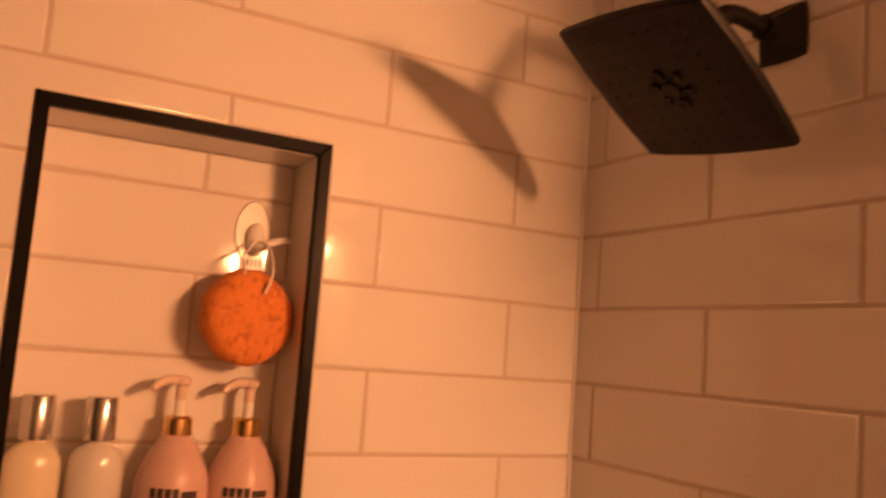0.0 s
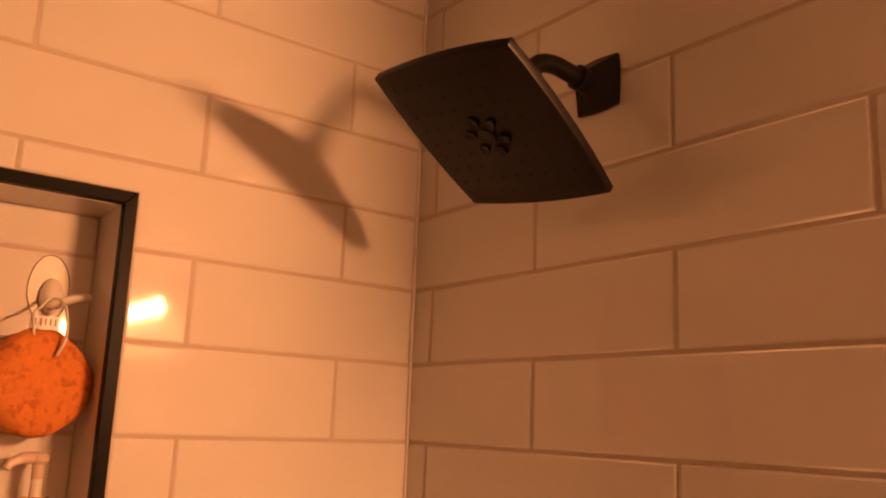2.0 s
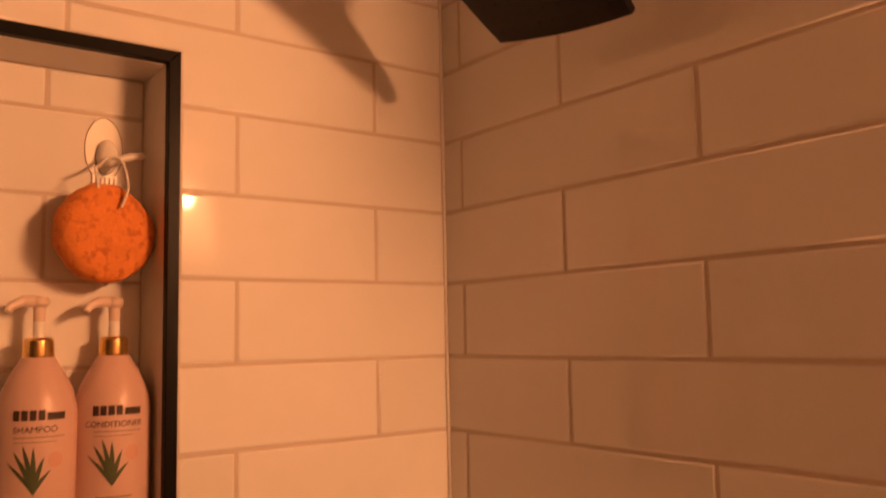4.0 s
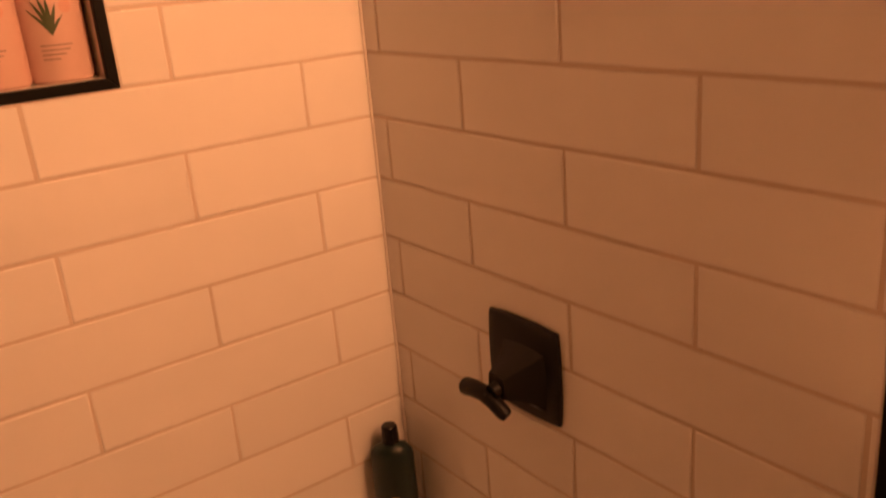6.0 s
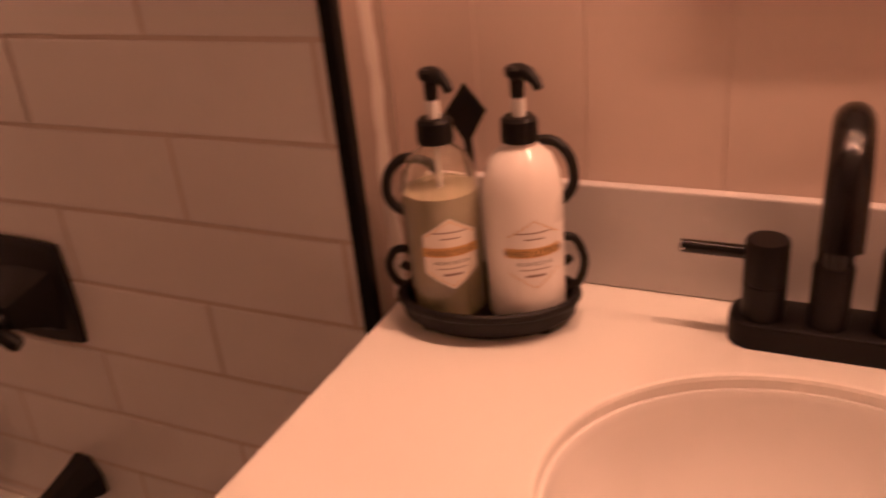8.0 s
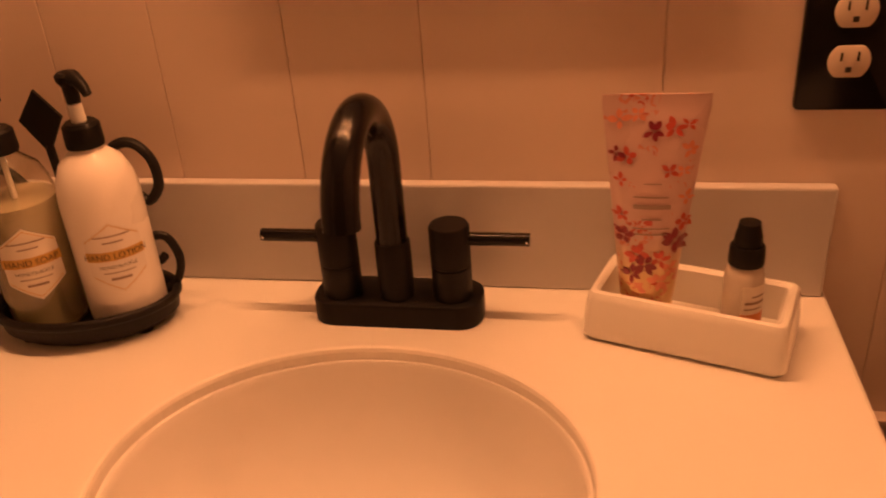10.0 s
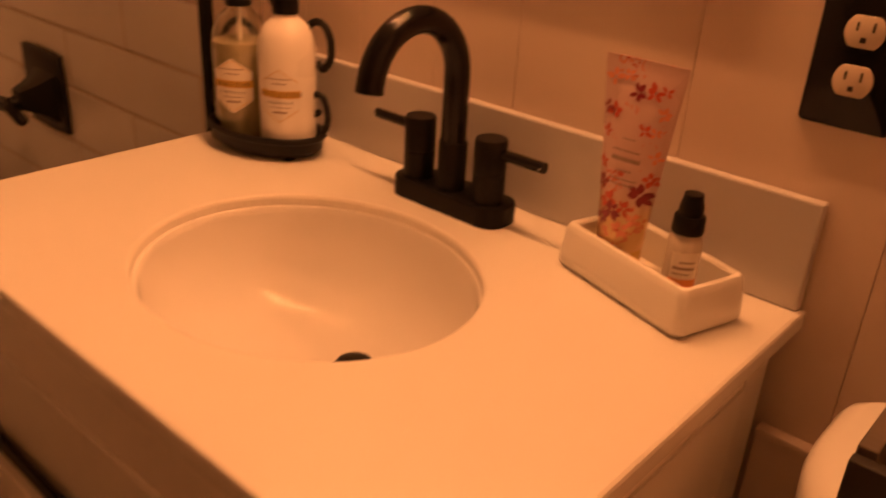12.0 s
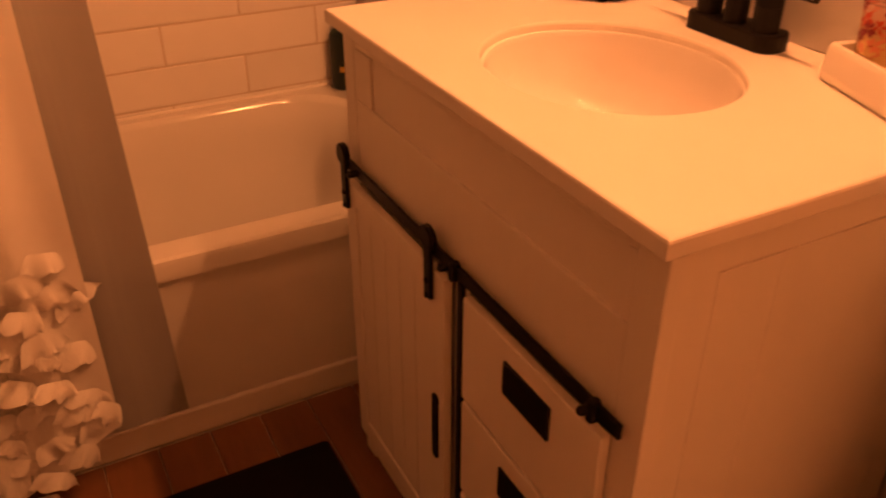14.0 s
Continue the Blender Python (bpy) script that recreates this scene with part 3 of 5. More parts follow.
part("body", loft([[(x, 0.788 + 0.9 * w * a, z0 + (z1 - z0) * b) for a, b in ((-1, 0.08), (-0.8, 0), (0.8, 0), (1, 0.08), (1, 0.55), (0.45, 1), (-0.45, 1), (-1, 0.55))] for x, z0, z1, w in secs], cap_first=True, cap_last=True), BLACK, spout, smooth=False)
part("diverter", lathe([(0, -0.012), (0.005, -0.012), (0.004, 0.0), (0.004, 0.016), (0.007, 0.020), (0.0125, 0.026), (0.013, 0.032), (0.009, 0.036), (0, 0.037)], 18, at=(EX - 0.133, 0.788, 0.590)), BLACK, spout, "small pull knob")

knob = part("stopper_disc", lathe([(0, 0), (0.012, 0), (0.014, 0.008), (0.027, 0.014), (0.03, 0.022), (0.028, 0.03), (0, 0.034)], 28), BLACK)
knob.matrix_basis = pose(EX - 0.0005, 0.522, 0.582, 0, -90, 0)
tagged(knob, "round black stopper stuck to the shower tiles", "stopper")


# ---- lettering and labels on round bottles ----
def wrap(bm, r, centre, heading, sx=1.0):
    """Bends flat x, z lettering round an upright bottle whose front looks along heading (degrees)."""
    h = radians(heading)
    for p in bm.verts:
        a = h + p.co.x / r
        rr = r + p.co.y
        p.co = Vector((centre[0] + rr * math.cos(a), centre[1] + rr * math.sin(a), centre[2] + p.co.z))
    return bm


def letters(words, size):
    cu = bpy.data.curves.new("lettering", "FONT")
    cu.body, cu.size, cu.align_x = words, size, "CENTER"
    ob = bpy.data.objects.new("lettering", cu)
    scene.collection.objects.link(ob)
    me = bpy.data.meshes.new_from_object(ob.evaluated_get(bpy.context.evaluated_depsgraph_get()))
    bpy.data.objects.remove(ob)
    own = bmesh.new()
    own.from_mesh(me)
    bpy.data.meshes.remove(me)
    for p in own.verts:
        p.co = Vector((p.co.x, 0, p.co.y))
    return own


def shape(u0, u1, lo, hi, out=0.0005, n=16):
    """A thin patch between two curves lo(u) and hi(u)."""
    own = bmesh.new()
    a = [own.verts.new((u0 + (u1 - u0) * i / n, out, lo(u0 + (u1 - u0) * i / n))) for i in range(n + 1)]
    b = [own.verts.new((u0 + (u1 - u0) * i / n, out, hi(u0 + (u1 - u0) * i / n))) for i in range(n + 1)]
    for i in range(n):
        own.faces.new((a[i], a[i + 1], b[i + 1], b[i]))
    return own


def bar(x0, x1, z0, z1, out=0.0007):
    return shape(x0, x1, lambda q: z0, lambda q: z1, out, 8)


PINK = material("pink plastic", (0.64, 0.44, 0.385), 0.33, vary=0.03, scale=8, bump=0.02)
GOLD = material("gold band", (0.83, 0.58, 0.22), 0.22, 1.0, vary=0.05, bump=0.01)
WHITE_PLASTIC = material("white plastic", (0.8, 0.78, 0.75), 0.3, vary=0.02, bump=0.01)
SILVER = material("silver cap", (0.75, 0.74, 0.72), 0.22, 1.0, vary=0.05, bump=0.01)
INK = material("dark brown ink", (0.05, 0.028, 0.022), 0.5, vary=0.1)
PUMP_PLASTIC = material("pale pump plastic", (0.74, 0.60, 0.52), 0.25, vary=0.03, bump=0.01, coat=0.3)
GREY_INK = material("grey ink", (0.28, 0.2, 0.17), 0.5, vary=0.1)
SEAL_INK = material("faded seal", (0.62, 0.36, 0.29), 0.4)
LEAF_INK = material("green leaf print", (0.06, 0.085, 0.04), 0.45, vary=0.25, scale=60)
SPONGE = material("orange sponge", (0.66, 0.215, 0.03), 0.85, vary=0.15, scale=60, fine=220, bump=0.8, stain=(0.50, 0.14, 0.02))
STRING = material("white cord", (0.75, 0.72, 0.66), 0.8, vary=0.1, fine=400, bump=0.3)
LOTION = material("white lotion", (0.84, 0.80, 0.76), 0.28, vary=0.02, bump=0.005, coat=0.5)
PAPER = material("cream label", (0.80, 0.75, 0.66), 0.5, vary=0.04)
OCHRE = material("ochre label band", (0.62, 0.38, 0.10), 0.5, vary=0.06)
SOAP = material("amber soap", (0.68, 0.61, 0.40), 0.25, vary=0.04, bump=0.005, coat=0.3)
SOAP.node_tree.nodes["Principled BSDF"].inputs["Transmission Weight"].default_value = 0.6
CERAMIC = material("white glazed ceramic", (0.82, 0.80, 0.76), 0.2, vary=0.02, bump=0.01, coat=0.3)
PALE_SOAP = material("pale body wash", (0.74, 0.68, 0.52), 0.25, vary=0.04, coat=0.4)
PALE_GREY = material("pale translucent plastic", (0.66, 0.65, 0.62), 0.2, vary=0.04, coat=0.4)
DARK_GREEN = material("dark green plastic", (0.010, 0.028, 0.024), 0.35, vary=0.1)
CHROME = material("chrome", (0.8, 0.8, 0.8), 0.1, 1.0, vary=0.02, bump=0)


def glass(name, colour, rough=0.03):
    mt = bpy.data.materials.new(name)
    mt.use_nodes = True
    b = mt.node_tree.nodes["Principled BSDF"]
    b.inputs["Base Color"].default_value = (*colour, 1)
    b.inputs["Transmission Weight"].default_value = 1.0
    b.inputs["Roughness"].default_value = rough
    b.inputs["IOR"].default_value = 1.45
    return mt


CLEAR = glass("clear plastic", (0.93, 0.92, 0.88))
FILM = glass("clear film", (0.95, 0.94, 0.92), 0.12)
FILM.node_tree.nodes["Principled BSDF"].inputs["IOR"].default_value = 1.12


def pump(parent, m, collar, stem, head, collar_r=0.0155, lift=0.0, reach=0.03, heading=200):
    """A dispenser pump: collar, stem and spouted head, from z 0 up at the pose m."""
    part("collar", lathe([(0, 0), (collar_r, 0), (collar_r * 1.02, 0.003), (collar_r * 0.98, 0.019), (collar_r * 0.8, 0.022), (0, 0.022)], 28, m=m), collar, parent, "screw collar")
    part("stem", lathe([(0, 0.02), (0.0065, 0.02), (0.006, 0.036 + lift), (0, 0.036 + lift)], 16, m=m), stem, parent, "pump stem")
    h = radians(heading)
    d = Vector((math.cos(h), math.sin(h), 0))
    own = lathe([(0, 0.034), (0.006, 0.034), (0.0065, 0.05), (0.010, 0.054), (0.0105, 0.0595), (0.008, 0.062), (0, 0.0625)], 20)
    merge(own, sweep([d * 0.0 + Vector((0, 0, 0.057)), d * reach * 0.6 + Vector((0, 0, 0.0575)), d * reach + Vector((0, 0, 0.052)), d * (reach + 0.004) + Vector((0, 0, 0.046))], [0.0068, 0.006, 0.0048, 0.004], 12))
    own.transform(m @ Matrix.Translation((0, 0, lift)))
    part("pump_head", own, head, parent, "pump head with a spout")


def hair_bottle(x, words, heading):
    b = empty("pump_bottle")
    tagged(b, "pink plastic %s bottle with a white pump in the niche" % words.lower(), "bottle", "bottles in the niche")
    y, z, r = NY + 0.054, NZ0 + 0.002, 0.0425
    prof = [(0, 0), (r * 0.9, 0), (r * 0.98, 0.003), (r, 0.009), (r, 0.147), (r * 0.975, 0.157), (r * 0.89, 0.170), (r * 0.68, 0.189), (r * 0.48, 0.203), (r * 0.42, 0.208), (0, 0.208)]
    part("body", lathe(prof, 40, at=(x, y, z)), PINK, b)
    pump(b, Matrix.Translation((x, y, z + 0.208)), GOLD, WHITE_PLASTIC, PUMP_PLASTIC, 0.0165, lift=0.006, reach=0.032, heading=197)
    c = (x, y, z)

    def put_on(name, own, mt):
        part(name, wrap(own, r, c, heading), mt, b, smooth=False)

    for k in range(4):
        put_on("print", bar(-0.026 + k * 0.0085, -0.0195 + k * 0.0085, 0.141, 0.152), INK)
    put_on("print", bar(0.0085, 0.028, 0.141, 0.149), INK)
    own = letters(words, 0.0095)
    for p in own.verts:
        p.co += Vector((-0.003, 0.0006, 0.128))
    put_on("lettering", own, INK)
    put_on("print", bar(-0.025, 0.028, 0.1225, 0.1235), GREY_INK)
    put_on("print", bar(-0.025, 0.018, 0.1175, 0.1183), GREY_INK)
    for k, (du, hgt, lean) in enumerate(((-0.022, 0.036, -0.75), (-0.018, 0.047, -0.5), (-0.012, 0.053, -0.25), (-0.005, 0.050, 0.0), (0.001, 0.040, 0.3), (0.004, 0.026, 0.55))):
        own = shape(0, 1, lambda q: -0.5 * math.sin(math.pi * min(q * 1.0, 1)) ** 0.8, lambda q: 0.5 * math.sin(math.pi * q) ** 0.8, 0.0006, 12)
        for p in own.verts:
            t, wd = p.co.x, p.co.z
            p.co = Vector((-0.004 + (du + 0.004) * t * 0.8 + lean * 0.02 * t * t + wd * 0.0052, 0.0006 + 0.00004 * k, 0.062 + hgt * t))
        put_on("leaf_print", own, LEAF_INK)
    own = shape(-0.0085, 0.0085, lambda q: -math.sqrt(max(0.0085 ** 2 - q * q, 0)), lambda q: math.sqrt(max(0.0085 ** 2 - q * q, 0)))
    for p in own.verts:
        p.co += Vector((0.018, 0, 0.098))
    put_on("seal_print", own, SEAL_INK)
    for k, wd in enumerate((0.04, 0.036, 0.03, 0.022)):
        put_on("print", bar(-0.022, -0.022 + wd, 0.049 - k * 0.006, 0.0508 - k * 0.006), GREY_INK)
    return b


hair_bottle(0.227, "SHAMPOO", 262)
hair_bottle(0.3095, "CONDITIONER", 261)


def wash_bottle(x, liquid, label):
    b = empty("wash_bottle")
    tagged(b, label, "bottle", "bottles in the niche")
    y, z = NY + 0.05, NZ0 + 0.002
    prof = [(0, 0), (0.027, 0), (0.0295, 0.004), (0.03, 0.01), (0.03, 0.17), (0.0285, 0.182), (0.022, 0.192), (0.0125, 0.197), (0.012, 0.202), (0, 0.202)]
    part("body", lathe(prof, 32, sy=0.75, at=(x, y, z)), liquid, b)
    part("cap", lathe([(0, 0.201), (0.0172, 0.201), (0.0176, 0.203), (0.0176, 0.247), (0.0164, 0.249), (0, 0.249)], 28, at=(x, y, z)), SILVER, b, "tall silver cap")
    for k in range(3):
        own = bar(-0.016, 0.016 - k * 0.004, 0.10 - k * 0.012, 0.104 - k * 0.012)
        for p in own.verts:
            p.co = Vector((x + p.co.x, y - 0.75 * math.sqrt(0.03 ** 2 - p.co.x ** 2) - 0.0006, z + p.co.z))
        part("print", own, GREY_INK, b, smooth=False)


wash_bottle(0.075, PALE_SOAP, "pale yellow wash bottle with a tall silver cap")
wash_bottle(0.1405, PALE_GREY, "pale clear wash bottle with a tall silver cap")

# sponge on its suction hook
sx, sz, sy = 0.294, 1.708, NY + 0.046
sponge = empty("bath_sponge")
tagged(sponge, "round orange bath sponge hanging by a white cord", "sponge")
own = lathe([(0, -0.021), (0.046, -0.0205), (0.054, -0.016), (0.0585, -0.006), (0.059, 0.006), (0.055, 0.015), (0.047, 0.02), (0, 0.021)], 48, m=pose(0, 0, 0, 90, 0, 0))
bmesh.ops.subdivide_edges(own, edges=[e for e in own.edges if e.calc_length() > 0.02], cuts=5, use_grid_fill=True)
for p in own.verts:
    p.co += p.co.normalized() * 0.0035 * noise.noise(p.co * 45) + p.co.normalized() * 0.0016 * noise.noise(p.co * 160)
own.transform(pose(sx, sy, sz, 0, 0, 12))
part("foam", own, SPONGE, sponge)
hx, hz = 0.306, 1.812
part("cord", sweep(curve([(sx - 0.012, sy - 0.018, sz + 0.05), (sx - 0.014, sy - 0.012, sz + 0.075), (hx - 0.016, sy + 0.01, hz - 0.02), (hx - 0.003, NY + 0.068, hz - 0.006), (hx + 0.008, sy + 0.012, hz - 0.01), (sx + 0.022, sy - 0.004, sz + 0.08), (sx + 0.02, sy - 0.024, sz + 0.052), (sx + 0.012, sy - 0.026, sz + 0.03)], 6), 0.0016, 8), STRING, sponge, "thin white cord")
hook = empty("suction_hook")
tagged(hook, "clear suction cup hook stuck to the niche tiles", "hook")
part("backing", lathe([(0, 0), (0.0225, 0), (0.023, 0.0006), (0.0215, 0.0012), (0, 0.0012)], 40, sy=1.75, m=pose(0, 0, 0, 90, 0, 0), at=(0.304, ND - 0.0063, 1.820)), FILM, hook, "clear oval backing")
part("backing_rim", sweep([(0.304 + 0.0228 * math.cos(a * math.pi / 20), ND - 0.0072, 1.820 + 0.040 * math.sin(a * math.pi / 20)) for a in range(41)], 0.0006, 6), GREY_INK, hook, "thin grey rim")
egg = lathe([(0, 0), (0.0125, 0.0), (0.0125, 0.004), (0.011, 0.009), (0.007, 0.013), (0, 0.0145)], 32, sy=1.75, m=pose(0, 0, 0, 90, 0, 0), at=(0.307, ND - 0.0078, 1.810))
part("body", egg, WHITE_PLASTIC, hook, "white plastic body")
part("prong", sweep(curve([(0.304, ND - 0.018, 1.800), (0.308, ND - 0.028, 1.799), (0.318, ND - 0.034, 1.804), (0.332, ND - 0.036, 1.809), (0.346, ND - 0.036, 1.811)], 6), [0.0055] * 12 + [0.005] * 6 + [0.0046] * 5 + [0.0042, 0.003], 12), WHITE_PLASTIC, hook, "white plastic prong")
part("tab", box(0.290, 0.320, ND - 0.0095, ND - 0.0075, 1.770, 1.787, 0.0008), WHITE_PLASTIC, hook, "toothed white release tab")
for k in range(5):
    part("slot", box(0.2935 + k * 0.0054, 0.2952 + k * 0.0054, ND - 0.0102, ND - 0.0094, 1.776, 1.784), GREY_INK, hook)

# bottle on the tub's corner
tb = empty("shampoo_bottle")
tagged(tb, "dark green plastic bottle standing on the tub's corner ledge", "bottle")
tb.matrix_basis = pose(0.703, 1.086, RIM, 0, 0, -38) @ Matrix.Diagonal((0.88, 0.88, 0.95, 1))
part("body", lathe([(0, 0), (0.04, 0), (0.044, 0.005), (0.045, 0.02), (0.045, 0.15), (0.043, 0.162), (0.034, 0.173), (0.017, 0.179), (0.0165, 0.184), (0, 0.184)], 36, sy=0.6), DARK_GREEN, tb)
part("cap", lathe([(0, 0.183), (0.0175, 0.183), (0.018, 0.186), (0.0165, 0.214), (0.014, 0.217), (0, 0.217)], 24), BLACK_GLOSS, tb, "black cap")
own = bar(-0.008, 0.008, 0.055, 0.072, 0)
for p in own.verts:
    p.co = Vector((p.co.x, -0.0275, p.co.z))
part("label_mark", own, OCHRE, tb, "small yellow mark", smooth=False)

# ---- faucet ----
FX, FY = 0.797, -0.193
faucet = empty("faucet")
tagged(faucet, "matte black two-handle gooseneck faucet behind the sink", "faucet")
part("base", prism([(FX + x, FY + y) for x, y in rounded(-0.029, 0.027, -0.081, 0.081, 0.022, 6)], 0.024, 0.003, m=Matrix.Translation((0, 0, CT))), BLACK, faucet)
part("spout_sleeve", lathe([(0, 0.023), (0.0165, 0.023), (0.0165, 0.079), (0.0155, 0.081), (0, 0.081)], 28, at=(FX - 0.006, FY, CT)), BLACK, faucet)
SX = FX - 0.006
arc = [(SX, FY, CT + 0.08), (SX, FY, CT + 0.15)]
arc += [(SX - 0.066 + 0.066 * math.cos(radians(a)), FY, CT + 0.156 + 0.066 * math.sin(radians(a))) for a in range(0, 172, 9)]
arc += [(SX - 0.1325, FY, CT + 0.158)]
part("spout", sweep(arc, 0.0145, 20), BLACK_GLOSS, faucet, "curved gooseneck spout")
for sgn in (1, -1):
    y = FY + sgn * 0.053
    hd = part("handle", lathe([(0, 0.023), (0.0185, 0.023), (0.0185, 0.0555), (0.0178, 0.0562), (0.0178, 0.0572), (0.0185, 0.058), (0.0185, 0.0945), (0.017, 0.097), (0, 0.097)], 32, at=(FX - 0.004, y, CT)), BLACK, faucet, "upright cylinder handle")
    part("lever", sweep([(FX - 0.004, y + sgn * 0.012, CT + 0.0825), (FX - 0.004, y + sgn * 0.0725, CT + 0.0825)], 0.0062, 14), BLACK_GLOSS, hd, "slim lever bar")
    part("indicator", lathe([(0, 0), (0.0012, 0), (0.001, 0.0006), (0, 0.0006)], 8, m=pose(0, 0, 0, 0, -90, 0), at=(FX - 0.0101, y + sgn * 0.07, CT + 0.0825)), SILVER, hd)

# ---- bottles in their iron caddy ----
caddy = empty("soap_caddy")
tagged(caddy, "black wrought iron bottle caddy with scrolled handles", "caddy")
WB, AB = Vector((0.766, 0.070, 0)), Vector((0.749, 0.144, 0))
mid = (WB + AB) / 2
ax = (AB - WB).normalized()
side = Vector((ax.y, -ax.x, 0))
ang = math.degrees(math.atan2(ax.y, ax.x))
cm = Matrix.Translation((mid.x, mid.y, CT)) @ pose(0, 0, 0, 0, 0, ang)
stretch = Matrix.Diagonal((1.0, 0.62, 1, 1))
part("dish", lathe([(0, 0.009), (0.072, 0.009), (0.079, 0.011), (0.083, 0.027), (0.087, 0.027), (0.084, 0.011), (0.075, 0.004), (0, 0.004)], 48, m=cm @ stretch), IRON, caddy, "oval iron dish")
part("rim", sweep([cm @ Vector((0.0855 * math.cos(a * math.pi / 24), 0.053 * math.sin(a * math.pi / 24), 0.028)) for a in range(49)], 0.0045, 10), IRON, caddy)
for a in (35, 145, 215, 325):
    part("foot", lathe([(0, 0), (0.008, 0), (0.009, 0.003), (0.006, 0.008), (0, 0.008)], 14, m=cm @ Matrix.Translation((0.066 * math.cos(radians(a)), 0.036 * math.sin(radians(a)), 0))), IRON, caddy)
for sgn in (1, -1):
    def sc(t, z, off=0.0):
        return cm @ Vector((sgn * t * (0.92 if sgn > 0 else 0.90) + (0.012 if sgn > 0 else 0.004), off, z * (1.0 if sgn > 0 else 1.1)))
    def sl(t, z):
        return cm @ Vector((sgn * t + (0.012 if sgn < 0 else -0.004), -0.012, 0.026 + (z - 0.026) * (1.0 if sgn > 0 else 1.35)))
    low = [sl(0.088, 0.026), sl(0.099, 0.034), sl(0.104, 0.05), sl(0.096, 0.066), sl(0.083, 0.067), sl(0.078, 0.056), sl(0.084, 0.048), sl(0.091, 0.052)]
    part("scroll", sweep(curve(low, 6), 0.0042, 10), IRON, caddy, "small end scroll")
    hi = [sc(0.02, 0.012, -0.045), sc(0.024, 0.07, -0.046), sc(0.032, 0.115, -0.046), sc(0.05, 0.146, -0.044), sc(0.074, 0.152, -0.04), sc(0.092, 0.138, -0.036), sc(0.095, 0.115, -0.034), sc(0.082, 0.1, -0.034), sc(0.07, 0.106, -0.036)]
    part("scroll", sweep(curve(hi, 6), 0.005, 10), IRON, caddy, "large upright scroll")
part("stem", sweep([cm @ Vector((0.012, -0.046, 0.012)), cm @ Vector((0.016, -0.054, 0.1)), cm @ Vector((0.02, -0.058, 0.165))], 0.0042, 10), IRON, caddy, "upright rod")
own = prism([(0, -0.033), (0.02, 0.002), (0, 0.03), (-0.02, 0.002)], 0.006, 0.0015, m=cm @ Matrix.Translation((0.02, -0.055, 0.19)) @ pose(0, 0, 0, 90, 0, 0))
part("finial", own, IRON, caddy, "flat diamond finial")


def sink_bottle(c, words, full, label):
    b = empty("dispenser_bottle")
    tagged(b, label, "bottle", "bottles in the caddy")
    r, z = 0.0365, CT + 0.0115
    prof = [(0, 0), (r * 0.92, 0), (r * 0.99, 0.004), (r, 0.01), (r, 0.118), (r * 0.985, 0.128), (r * 0.92, 0.142), (r * 0.76, 0.156), (r * 0.52, 0.164), (r * 0.4, 0.168), (r * 0.38, 0.172), (0, 0.172)]
    if full:
        part("body", lathe(prof, 40, at=(c.x, c.y, z)), LOTION, b, "bottle full of white lotion")
    else:
        inner = [(0, 0.003), (r * 0.9, 0.003), (r * 0.965, 0.008), (r * 0.968, 0.122), (r * 0.955, 0.127), (0, 0.127)]
        part("liquid", lathe(inner, 40, at=(c.x, c.y, z)), SOAP, b, "cloudy amber hand soap")
        shell = prof[:-1] + [(max(q - 0.0011, 0.0), w - 0.0008) for q, w in prof[1:-1]][::-1] + [(0, 0.0012)]
        part("body", lathe(shell, 40, at=(c.x, c.y, z)), CLEAR, b, "clear plastic shell")
        part("dip_tube", sweep([(c.x, c.y, z + 0.126), (c.x, c.y, z + 0.172)], 0.0028, 10), PALE_GREY, b, "pale dip tube")
    pump(b, Matrix.Translation((c.x, c.y, z + 0.171)), BLACK, WHITE_PLASTIC, BLACK, 0.0165, lift=0.004, reach=0.024, heading=240)
    hd = 214
    cc = (c.x, c.y, z + 0.010)

    def put_on(name, own, mt, lab=""):
        part(name, wrap(own, r, cc, hd), mt, b, lab, smooth=False)

    def hexa(w, hh, pk, out):
        return shape(-w, w, lambda q: 0.064 - hh - pk * (1 - abs(q) / w), lambda q: 0.064 + hh + pk * (1 - abs(q) / w), out)

    put_on("paper_label", hexa(0.026, 0.019, 0.017, 0.0005), PAPER if full is False else LOTION, "pale hexagonal label")
    for sg in (-1, 1):
        own = shape(-0.024, 0.024, lambda q: 0.064 + sg * (0.0175 + 0.0155 * (1 - abs(q) / 0.024)), lambda q: 0.0648 + sg * (0.0175 + 0.0155 * (1 - abs(q) / 0.024)), 0.0009)
        put_on("print", own, OCHRE)
    put_on("band", bar(-0.0265, 0.0265, 0.062, 0.0715, 0.0011), OCHRE, "ochre band")
    own = letters(words, 0.0082)
    for p in own.verts:
        p.co += Vector((0, 0.0016, 0.0638))
    put_on("lettering", own, INK)
    own = letters("HONEYSUCKLE", 0.0048)
    for p in own.verts:
        p.co += Vector((0, 0.0013, 0.0545))
    put_on("lettering", own, INK)
    put_on("print", bar(-0.016, 0.016, 0.0855, 0.0868, 0.0011), GREY_INK)
    put_on("print", bar(-0.009, 0.009, 0.0795, 0.0808, 0.0011), GREY_INK)
    put_on("print", bar(-0.014, 0.014, 0.0495, 0.0505, 0.0011), GREY_INK)
    put_on("print", bar(-0.009, 0.009, 0.0425, 0.045, 0.0011), GREY_INK)


sink_bottle(WB, "HAND LOTION", True, "white lotion bottle with a black pump in the caddy")
sink_bottle(AB, "HAND SOAP", False, "clear bottle of amber soap with a black pump")

